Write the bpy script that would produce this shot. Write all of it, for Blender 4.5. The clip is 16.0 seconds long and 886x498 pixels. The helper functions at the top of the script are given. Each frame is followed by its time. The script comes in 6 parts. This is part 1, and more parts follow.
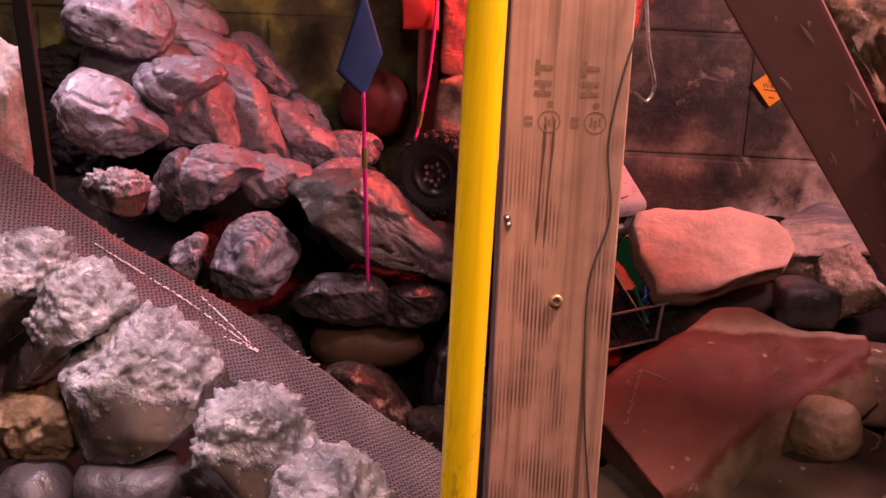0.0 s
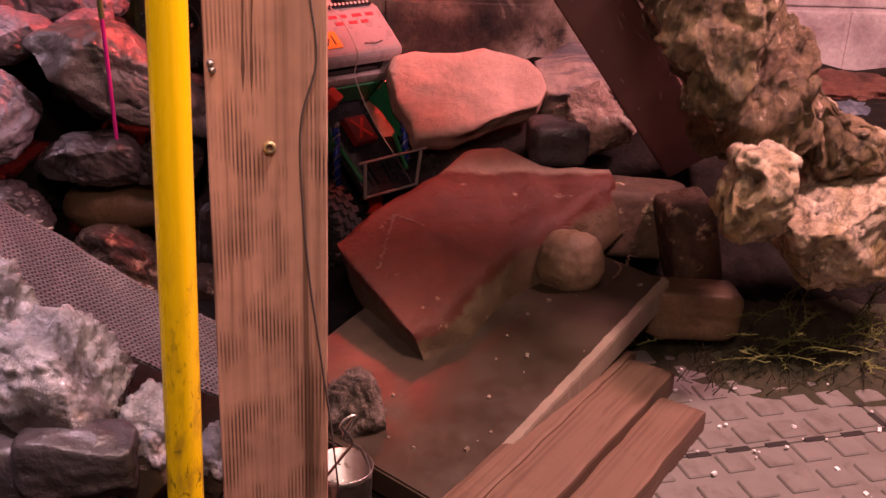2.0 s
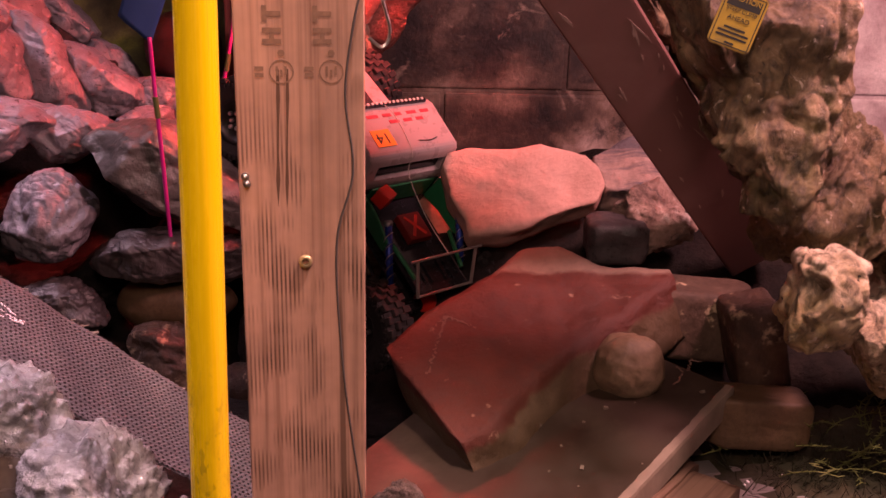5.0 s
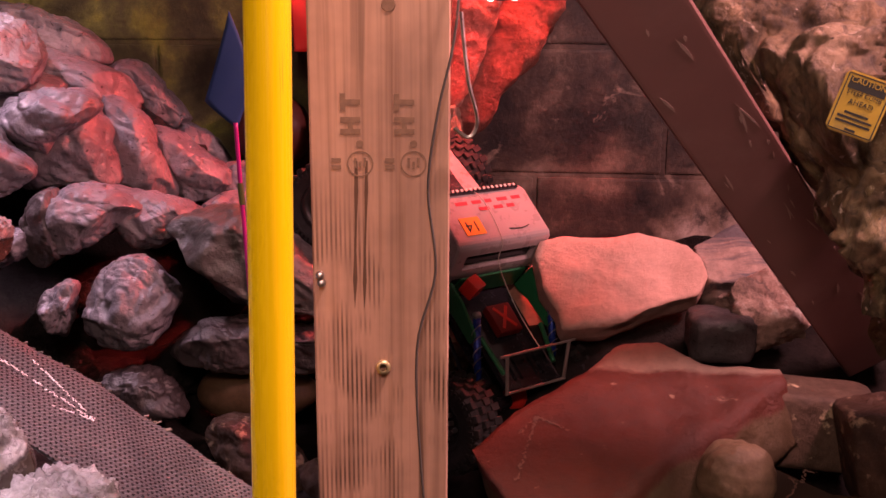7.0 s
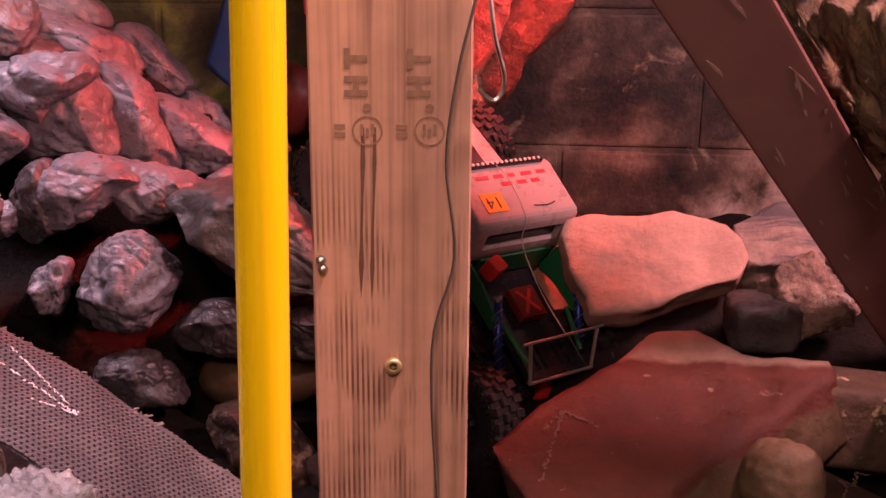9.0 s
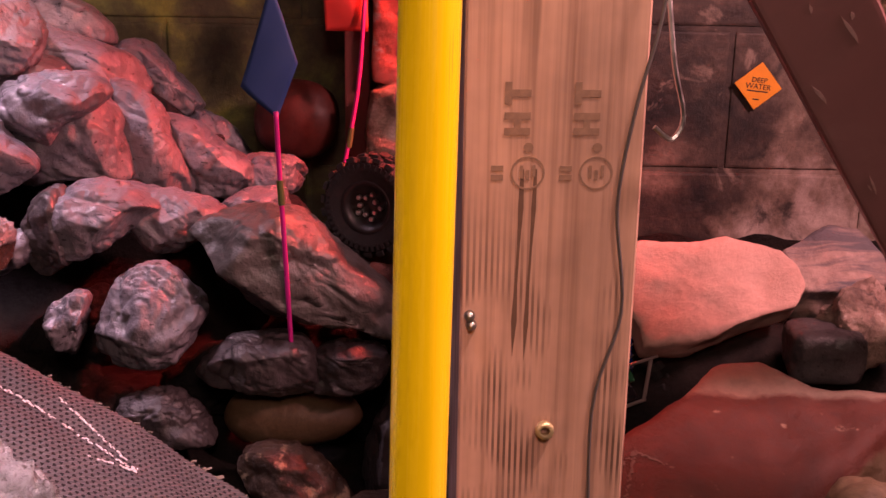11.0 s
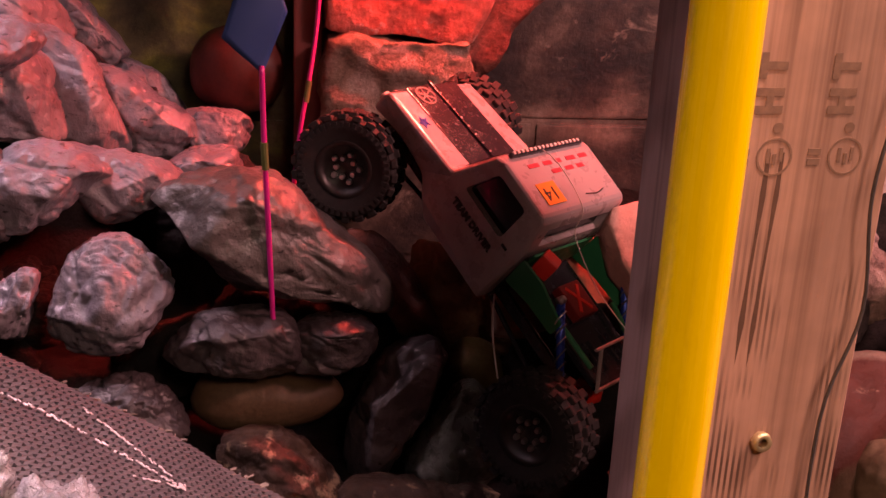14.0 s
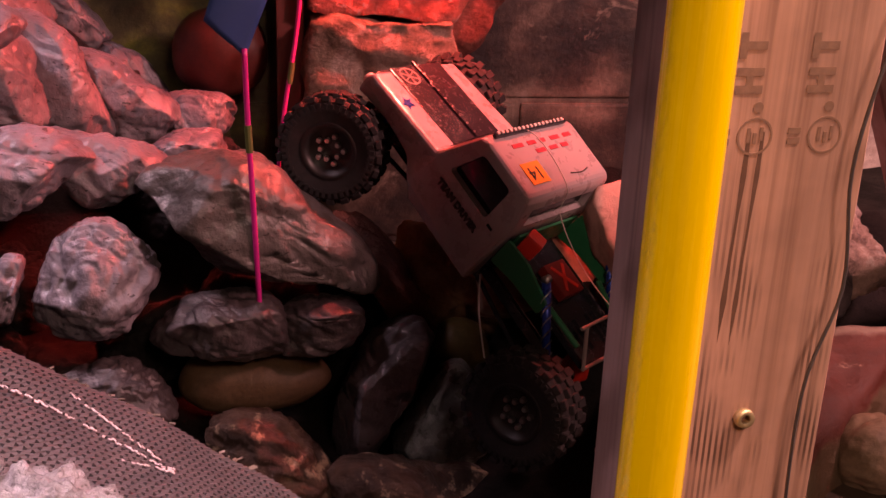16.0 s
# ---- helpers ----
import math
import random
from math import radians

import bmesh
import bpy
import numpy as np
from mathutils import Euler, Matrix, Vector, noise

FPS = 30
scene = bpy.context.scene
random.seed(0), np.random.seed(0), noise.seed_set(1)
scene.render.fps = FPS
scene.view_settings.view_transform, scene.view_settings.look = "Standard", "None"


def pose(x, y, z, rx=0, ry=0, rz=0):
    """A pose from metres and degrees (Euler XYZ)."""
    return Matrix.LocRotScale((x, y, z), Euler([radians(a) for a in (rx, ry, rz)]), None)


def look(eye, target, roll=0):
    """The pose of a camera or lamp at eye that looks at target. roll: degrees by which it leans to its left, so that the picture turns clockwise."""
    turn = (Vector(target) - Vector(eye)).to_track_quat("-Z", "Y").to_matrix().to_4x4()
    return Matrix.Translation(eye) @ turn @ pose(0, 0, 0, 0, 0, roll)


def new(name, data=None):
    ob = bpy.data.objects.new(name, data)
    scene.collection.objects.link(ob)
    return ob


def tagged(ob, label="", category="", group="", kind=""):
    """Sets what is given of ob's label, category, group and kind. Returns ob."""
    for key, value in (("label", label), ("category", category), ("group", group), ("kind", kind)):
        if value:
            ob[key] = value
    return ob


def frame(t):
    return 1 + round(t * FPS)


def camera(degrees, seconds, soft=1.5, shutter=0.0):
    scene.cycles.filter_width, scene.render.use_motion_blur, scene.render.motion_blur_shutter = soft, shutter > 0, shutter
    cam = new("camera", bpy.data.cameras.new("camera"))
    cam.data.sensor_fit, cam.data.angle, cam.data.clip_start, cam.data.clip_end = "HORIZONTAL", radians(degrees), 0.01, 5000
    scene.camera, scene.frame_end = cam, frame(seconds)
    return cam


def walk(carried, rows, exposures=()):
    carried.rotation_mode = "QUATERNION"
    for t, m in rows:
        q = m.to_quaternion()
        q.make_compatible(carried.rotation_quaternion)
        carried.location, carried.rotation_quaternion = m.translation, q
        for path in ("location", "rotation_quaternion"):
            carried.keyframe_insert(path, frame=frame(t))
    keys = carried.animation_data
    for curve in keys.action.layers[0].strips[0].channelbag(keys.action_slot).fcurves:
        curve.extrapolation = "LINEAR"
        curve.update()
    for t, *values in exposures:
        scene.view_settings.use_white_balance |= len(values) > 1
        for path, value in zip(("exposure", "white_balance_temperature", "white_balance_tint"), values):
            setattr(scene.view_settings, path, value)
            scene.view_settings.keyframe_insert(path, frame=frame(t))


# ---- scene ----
cam = camera(45.00, 16.0)
PATH = [
    (0, (-0.0238, -1.8135, 0.6225), (-0.1012, -0.8532, 0.3543), 2.01),
    (0.5, (-0.0032, -1.8180, 0.6132), (-0.0174, -0.8696, 0.2966), 2.39),
    (1, (0.0168, -1.8155, 0.6104), (0.0544, -0.8834, 0.2501), 2.66),
    (1.5, (0.0391, -1.8077, 0.6114), (0.1174, -0.8877, 0.2275), 2.79),
    (2, (0.0534, -1.8030, 0.6151), (0.1492, -0.8872, 0.2252), 2.58),
    (2.5, (0.0614, -1.8012, 0.6189), (0.1657, -0.8850, 0.2320), 2.30),
    (3, (0.0608, -1.8000, 0.6186), (0.1666, -0.8804, 0.2403), 2.17),
    (5.5, (0.0806, -1.7576, 0.6378), (0.0840, -0.8067, 0.3283), 1.07),
    (6, (0.0807, -1.7543, 0.6439), (0.0623, -0.7980, 0.3521), 0.89),
    (6.5, (0.0853, -1.7182, 0.6319), (0.0396, -0.7560, 0.3635), 0.52),
    (7, (0.0811, -1.6969, 0.6278), (0.0215, -0.7324, 0.3707), 0.35),
    (7.5, (0.0749, -1.6559, 0.6142), (0.0056, -0.6916, 0.3583), 0.53),
    (8, (0.0786, -1.6271, 0.6070), (-0.0011, -0.6687, 0.3331), 0.60),
    (10.5, (0.0053, -1.5775, 0.6099), (-0.0390, -0.6191, 0.3279), 0.54),
    (11, (-0.0399, -1.5480, 0.6114), (-0.0647, -0.5860, 0.3395), 0.84),
    (11.5, (-0.0593, -1.4861, 0.6108), (-0.0637, -0.5262, 0.3303), 1.24),
    (12, (-0.0943, -1.4362, 0.6160), (-0.0792, -0.4782, 0.3294), 1.48),
    (12.5, (-0.1539, -1.4393, 0.6223), (-0.0906, -0.4849, 0.3302), 2.06),
    (13, (-0.1919, -1.4505, 0.6164), (-0.0947, -0.5015, 0.3165), 2.27),
    (13.5, (-0.2062, -1.4553, 0.6107), (-0.0845, -0.5125, 0.3004), 2.34),
    (14, (-0.2153, -1.4556, 0.6082), (-0.0757, -0.5183, 0.2886), 2.62),
    (14.5, (-0.2144, -1.4561, 0.6094), (-0.0698, -0.5220, 0.2828), 2.64),
    (15, (-0.2099, -1.4586, 0.6108), (-0.0653, -0.5274, 0.2763), 2.32),
    (15.5, (-0.2130, -1.4574, 0.6098), (-0.0648, -0.5281, 0.2714), 2.25),
    (16, (-0.2146, -1.4577, 0.6103), (-0.0628, -0.5285, 0.2731), 2.19),
]
walk(cam, [(t, look(eye, target, roll)) for t, eye, target, roll in PATH], [(0, 0, 6500, 10), (12, 0, 6500, 10), (14, 0, 7000, 10), (16, 0, 7000, 10)])  # exposures

# ---- world and lights ----
world = bpy.data.worlds.new("world")
scene.world = world
world.use_nodes = True
world.node_tree.nodes["Background"].inputs[0].default_value = (0.9, 0.75, 0.8, 1)
world.node_tree.nodes["Background"].inputs[1].default_value = 0.0005


def area_lamp(name, eye, target, size, watts, colour, spread=180):
    data = bpy.data.lights.new(name, "AREA")
    data.shape, data.size, data.energy, data.color = "DISK", size, watts, colour
    data.spread = radians(spread)
    ob = new(name, data)
    ob.matrix_world = look(eye, target)
    return ob


# unseen lamps, each added to suit how its area is lit
area_lamp("rock_lamp_white", (-0.75, -0.45, 1.05), (-0.62, -0.40, 0.30), 0.10, 1.65, (1.0, 0.66, 0.82), 62)
area_lamp("ramp_lamp_white", (-0.40, -1.20, 1.30), (-0.33, -1.02, 0.20), 0.12, 1.25, (1.0, 0.66, 0.82), 46)
area_lamp("ceiling_lamp_warm", (0.62, -1.32, 2.05), (0.40, -1.0, 0.0), 0.20, 46.0, (1.0, 0.595, 0.50))
area_lamp("front_fill_warm", (0.06, -1.90, 1.10), (0.0, -1.0, 0.36), 0.22, 6.4, (1.0, 0.61, 0.52))
area_lamp("red_lamp", (0.12, -0.17, 0.82), (-0.20, -0.17, 0.28), 0.08, 7.0, (1.0, 0.08, 0.06), 107)
area_lamp("pink_lamp", (0.74, -0.90, 1.02), (0.35, -0.45, 0.25), 0.16, 18.0, (1.0, 0.44, 0.46))


# ---- materials ----
class Nodes:
    def __init__(self, name):
        self.mat = bpy.data.materials.new(name)
        self.mat.use_nodes = True
        self.t = self.mat.node_tree
        self.bsdf = self.t.nodes["Principled BSDF"]
        self.co = self.add("ShaderNodeTexCoord").outputs["Object"]

    def add(self, kind):
        return self.t.nodes.new(kind)

    def link(self, a, b):
        self.t.links.new(a, b)

    def mapped(self, scale):
        n = self.add("ShaderNodeMapping")
        n.inputs["Scale"].default_value = scale
        self.link(self.co, n.inputs["Vector"])
        return n.outputs[0]

    def noise(self, scale, detail=6.0, rough=0.6, vec=None, dist=0.0):
        n = self.add("ShaderNodeTexNoise")
        n.inputs["Scale"].default_value, n.inputs["Detail"].default_value = scale, detail
        n.inputs["Roughness"].default_value, n.inputs["Distortion"].default_value = rough, dist
        self.link(vec or self.co, n.inputs["Vector"])
        return n.outputs["Fac"]

    def ramp(self, fac, *stops):
        n = self.add("ShaderNodeValToRGB")
        e = n.color_ramp.elements
        while len(e) < len(stops):
            e.new(0.5)
        for k, (p, c) in zip(e, stops):
            k.position = p
            k.color = (*c, 1) if isinstance(c, tuple) else (c, c, c, 1)
        self.link(fac, n.inputs[0])
        return n.outputs[0]

    def mix(self, fac, a, b, kind="MIX"):
        n = self.add("ShaderNodeMix")
        n.data_type, n.blend_type = "RGBA", kind
        for socket, v in ((n.inputs[0], fac), (n.inputs[6], a), (n.inputs[7], b)):
            if isinstance(v, tuple):
                socket.default_value = (*v, 1)
            elif isinstance(v, (int, float)):
                socket.default_value = v if socket == n.inputs[0] else (v, v, v, 1)
            else:
                self.link(v, socket)
        return n.outputs[2]

    def divided(self, value, by):
        n = self.add("ShaderNodeMath")
        n.operation = "DIVIDE"
        self.link(value, n.inputs[0])
        n.inputs[1].default_value = by
        return n.outputs[0]

    def bump(self, height, strength, distance=0.004, under=None):
        n = self.add("ShaderNodeBump")
        n.inputs["Strength"].default_value, n.inputs["Distance"].default_value = strength, distance
        self.link(height, n.inputs["Height"])
        if under is not None:
            self.link(under, n.inputs["Normal"])
        return n.outputs[0]

    def done(self, colour=None, rough=0.6, normal=None, metal=0.0, spec=0.5, coat=0.0):
        b = self.bsdf.inputs
        if isinstance(colour, tuple):
            b["Base Color"].default_value = (*colour, 1)
        elif colour is not None:
            self.link(colour, b["Base Color"])
        if isinstance(rough, float):
            b["Roughness"].default_value = rough
        else:
            self.link(rough, b["Roughness"])
        b["Metallic"].default_value, b["Specular IOR Level"].default_value, b["Coat Weight"].default_value = metal, spec, coat
        if normal is not None:
            self.link(normal, b["Normal"])
        return self.mat


def stone(name, dark, mid, light, rough=0.7, grain=90.0, relief=0.6, blotch=9.0, spots=None, streak=None, spec=0.4, black=0.0, mottle=0.55, bed=(0.6, 0.6, 7.0)):
    """Rock: three tones by coarse noise, fine grain, pits, and spots or black spray where asked."""
    n = Nodes(name)
    big = n.noise(blotch, 5, 0.62, dist=0.4)
    c = n.ramp(big, (0.30, dark), (0.50, mid), (0.70, light))
    fine = n.noise(grain, 8, 0.7)
    c = n.mix(mottle, c, n.ramp(fine, (0.25, 0.25), (0.60, 1.0)), "MULTIPLY")
    if streak:
        band = n.noise(7.0, 5, 0.6, n.mapped(bed), 0.8)
        c = n.mix(n.ramp(band, (0.45, 0.0), (0.58, 1.0)), c, streak)
    if spots:
        s = n.noise(34.0, 4, 0.65)
        c = n.mix(n.ramp(s, (0.58, 0.0), (0.66, 1.0)), c, spots)
    if black:
        k = n.noise(13.0, 4, 0.6, dist=0.6)
        c = n.mix(n.ramp(k, (0.5 + 0.2 * (1 - black), 0.0), (0.62 + 0.2 * (1 - black), 0.9)), c, (0.012, 0.011, 0.012))
    v = n.add("ShaderNodeTexVoronoi")
    v.inputs["Scale"].default_value = grain * 0.8
    n.link(n.co, v.inputs["Vector"])
    b1 = n.bump(n.noise(26.0, 9, 0.72), relief, 0.014)
    b2 = n.bump(fine, relief * 0.7, 0.003, b1)
    b3 = n.bump(v.outputs["Distance"], relief * 0.35, 0.002, b2)
    r = n.ramp(n.noise(40.0, 4, 0.6), (0.3, max(0.05, rough - 0.18)), (0.7, min(1.0, rough + 0.15)))
    return n.done(c, r, b3, spec=spec)


def flaked(name, dark, mid, light, mossy, black):
    """Artificial rock: flaking ochre skin with mossy drifts, soot in patches, and pale plaster flecks and runs."""
    n = Nodes(name)
    c = n.ramp(n.noise(11.0, 6, 0.65, dist=0.5), (0.32, dark), (0.48, mid), (0.66, light))
    c = n.mix(n.ramp(n.noise(9.0, 5, 0.6, dist=0.8), (0.50, 0.0), (0.62, 0.75)), c, mossy)
    flake = n.noise(60.0, 7, 0.72, n.mapped((1.0, 1.0, 0.6)), 1.0)
    c = n.mix(0.8, c, n.ramp(flake, (0.38, 0.14), (0.50, 0.80), (0.62, 1.25)), "MULTIPLY")
    k = n.noise(12.0, 6, 0.68, n.mapped((1.0, 1.0, 0.55)), 0.6)
    c = n.mix(n.ramp(k, (0.5 + 0.2 * (1 - black), 0.0), (0.60 + 0.2 * (1 - black), 0.9)), c, (0.014, 0.012, 0.011))
    fleck = n.noise(75.0, 5, 0.65, dist=0.6)
    c = n.mix(n.ramp(fleck, (0.62, 0.0), (0.67, 0.85)), c, (0.66, 0.56, 0.45))
    blob = n.noise(24.0, 3, 0.5, n.mapped((1.0, 1.0, 0.5)), 0.5)
    c = n.mix(n.ramp(blob, (0.68, 0.0), (0.71, 0.9)), c, (0.62, 0.48, 0.38))
    pits = n.noise(150.0, 3, 0.5)
    c = n.mix(n.ramp(pits, (0.27, 0.9), (0.33, 0.0)), c, (0.02, 0.014, 0.010))
    b1 = n.bump(n.noise(24.0, 9, 0.72, dist=0.6), 1.0, 0.012)
    b2 = n.bump(flake, 1.0, 0.007, b1)
    b3 = n.bump(n.noise(210.0, 5, 0.65), 0.8, 0.002, b2)
    return n.done(c, n.ramp(n.noise(40.0, 3, 0.6), (0.3, 0.34), (0.7, 0.7)), b3, spec=0.5)


def hammered(name, dark, mid, light, black):
    """Sculpted rock under glossy mauve paint: soft dimples, thin dark nicks, and black spray in patches."""
    n = Nodes(name)
    c = n.ramp(n.noise(8.0, 4, 0.55, dist=0.4), (0.30, dark), (0.50, mid), (0.70, light))
    c = n.mix(0.35, c, n.ramp(n.noise(130.0, 5, 0.7), (0.30, 0.45), (0.58, 1.0)), "MULTIPLY")
    c = n.mix(n.ramp(n.noise(21.0, 5, 0.65, dist=0.5), (0.56, 0.0), (0.68, 0.55)), c, tuple(v * w for v, w in zip(dark, (0.75, 0.62, 0.55))))
    nick = n.noise(1.0, 3, 0.55, n.mapped((95.0, 95.0, 200.0)), 0.6)
    c = n.mix(n.ramp(nick, (0.635, 0.0), (0.675, 0.9)), c, (0.014, 0.011, 0.011))
    k = n.noise(12.0, 4, 0.6, dist=0.6)
    c = n.mix(n.ramp(k, (0.5 + 0.2 * (1 - black), 0.0), (0.62 + 0.2 * (1 - black), 0.92)), c, (0.012, 0.010, 0.011))
    v = n.add("ShaderNodeTexVoronoi")
    v.feature = "SMOOTH_F1"
    v.inputs["Scale"].default_value = 62.0
    n.link(n.co, v.inputs["Vector"])
    b1 = n.bump(n.noise(24.0, 5, 0.6), 0.5, 0.011)
    b2 = n.bump(v.outputs["Distance"], 0.4, 0.005, b1)
    b3 = n.bump(n.noise(190.0, 4, 0.6), 0.4, 0.0012, b2)
    return n.done(c, n.ramp(n.noise(55.0, 3, 0.6), (0.3, 0.27), (0.7, 0.55)), b3, spec=0.55)


def paint(name, colour, rough=0.4, var=0.25, scale=60.0, bump=0.1, metal=0.0, dirt=None, coat=0.0):
    """Painted, plastic or metal surface with slight mottling, scuffs and dirt."""
    n = Nodes(name)
    f = n.noise(scale, 5, 0.6)
    c = n.mix(n.ramp(f, (0.35, var), (0.65, 0.0)), colour, tuple(v * 0.55 for v in colour))
    if dirt:
        c = n.mix(n.ramp(n.noise(scale * 0.35, 6, 0.7, dist=0.5), (0.52, 0.0), (0.68, 0.85)), c, dirt)
    r = n.ramp(n.noise(scale * 2, 4), (0.3, max(0.04, rough - 0.1)), (0.7, min(1.0, rough + 0.12)))
    return n.done(c, r, n.bump(n.noise(scale * 3, 4), bump, 0.001), metal=metal, coat=coat)


def glow(name, colour, strength):
    n = Nodes(name)
    n.bsdf.inputs["Emission Color"].default_value = (*colour, 1)
    n.bsdf.inputs["Emission Strength"].default_value = strength
    return n.done(colour, 0.4)


def plank_wood(name, pale, dark, burnt=0.0, axis=2, dirt=(0.10, 0.06, 0.05), fade=None):
    """Sawn softwood: close grain lines along one axis, with scorched dashes in patches and a few long dark streaks."""
    n = Nodes(name)
    along, fast, slow = [210.0] * 3, [330.0] * 3, [60.0] * 3
    along[axis], fast[axis], slow[axis] = 3.0, 9.0, 2.2
    grain = n.noise(1.0, 4, 0.5, n.mapped(along), 0.25)
    broad = n.noise(14.0, 4, 0.6)
    c = n.ramp(grain, (0.30, dark), (0.48, pale), (0.80, tuple(min(1, v * 1.15) for v in pale)))
    c = n.mix(n.ramp(broad, (0.35, 0.35), (0.65, 0.0)), c, dirt)
    if burnt:
        if axis == 2:
            saw = n.add("ShaderNodeTexWave")
            saw.bands_direction = "X"
            saw.inputs["Scale"].default_value, saw.inputs["Distortion"].default_value = 104.0, 1.2
            saw.inputs["Detail"].default_value, saw.inputs["Detail Scale"].default_value = 2.0, 0.35
            n.link(n.mapped((1.0, 1.0, 0.12)), saw.inputs["Vector"])
            dash = saw.outputs["Fac"]
        else:
            dash = n.noise(1.0, 3, 0.5, n.mapped(fast), 0.15)
        spread = [24.0] * 3 if axis == 2 else [10.0] * 3
        spread[axis] = 16.0
        where = n.noise(1.0, 2, 0.5, n.mapped(spread))
        f = n.mix(1.0, n.ramp(dash, (0.47, 0.0), (0.66, 1.0)), n.ramp(where, (0.47, 0.0), (0.60, burnt)), "MULTIPLY")
        if fade:
            sep = n.add("ShaderNodeSeparateXYZ")
            n.link(n.co, sep.inputs[0])
            low = n.add("ShaderNodeMapRange")
            low.inputs[1].default_value, low.inputs[2].default_value, low.inputs[3].default_value, low.inputs[4].default_value = fade[0], fade[1], 1.0, 0.1
            n.link(sep.outputs["Z"], low.inputs[0])
            f = n.mix(1.0, f, low.outputs[0], "MULTIPLY")
        c = n.mix(f, c, (0.085, 0.045, 0.032))
        long = n.noise(1.0, 3, 0.5, n.mapped(slow), 0.6)
        c = n.mix(n.ramp(long, (0.60, 0.0), (0.68, 0.8 * burnt)), c, (0.075, 0.038, 0.024))
    return n.done(c, n.ramp(grain, (0.3, 0.75), (0.7, 0.55)), n.bump(grain, 0.35, 0.0012))


def crusted(name):
    """Smooth brown-grey boulder under lumpy white plaster; the mesh says where the plaster lies."""
    n = Nodes(name)
    cover = n.add("ShaderNodeAttribute")
    cover.attribute_name = "plaster"
    rag = n.add("ShaderNodeMath")
    rag.operation = "MULTIPLY_ADD"
    n.link(n.noise(85.0, 5, 0.65), rag.inputs[0])
    rag.inputs[1].default_value = 0.5
    n.link(cover.outputs["Fac"], rag.inputs[2])
    mask = n.ramp(n.divided(rag.outputs[0], 1.5), (0.30, 0.0), (0.40, 1.0))
    body = n.ramp(n.noise(9.0, 5, 0.6, dist=0.3), (0.32, (0.034, 0.026, 0.022)), (0.52, (0.066, 0.052, 0.044)), (0.68, (0.115, 0.085, 0.062)))
    body = n.mix(0.35, body, n.ramp(n.noise(140.0, 5, 0.65), (0.3, 0.4), (0.6, 1.0)), "MULTIPLY")
    body = n.mix(n.ramp(n.noise(95.0, 4, 0.6), (0.66, 0.0), (0.71, 0.8)), body, (0.42, 0.36, 0.33))
    white = n.ramp(n.noise(34.0, 6, 0.65), (0.30, (0.115, 0.105, 0.105)), (0.46, (0.245, 0.235, 0.245)), (0.70, (0.47, 0.46, 0.49)))
    white = n.mix(n.ramp(n.noise(22.0, 5, 0.6), (0.58, 0.0), (0.70, 0.7)), white, (0.30, 0.205, 0.135))
    white = n.mix(n.ramp(n.noise(170.0, 3, 0.5), (0.27, 0.9), (0.34, 0.0)), white, (0.06, 0.05, 0.045))
    c = n.mix(mask, body, white)
    lump = n.mix(mask, 0.4, n.noise(75.0, 6, 0.66))
    grain = n.mix(mask, 0.5, n.noise(210.0, 5, 0.65))
    b1 = n.bump(mask, 0.6, 0.003)
    b2 = n.bump(lump, 0.9, 0.007, b1)
    b3 = n.bump(grain, 0.8, 0.002, b2)
    b4 = n.bump(n.noise(38.0, 4, 0.5), 0.12, 0.006, b3)
    return n.done(c, n.ramp(n.noise(60.0, 3), (0.3, 0.10), (0.7, 0.34)), b4, spec=0.8, coat=0.3)


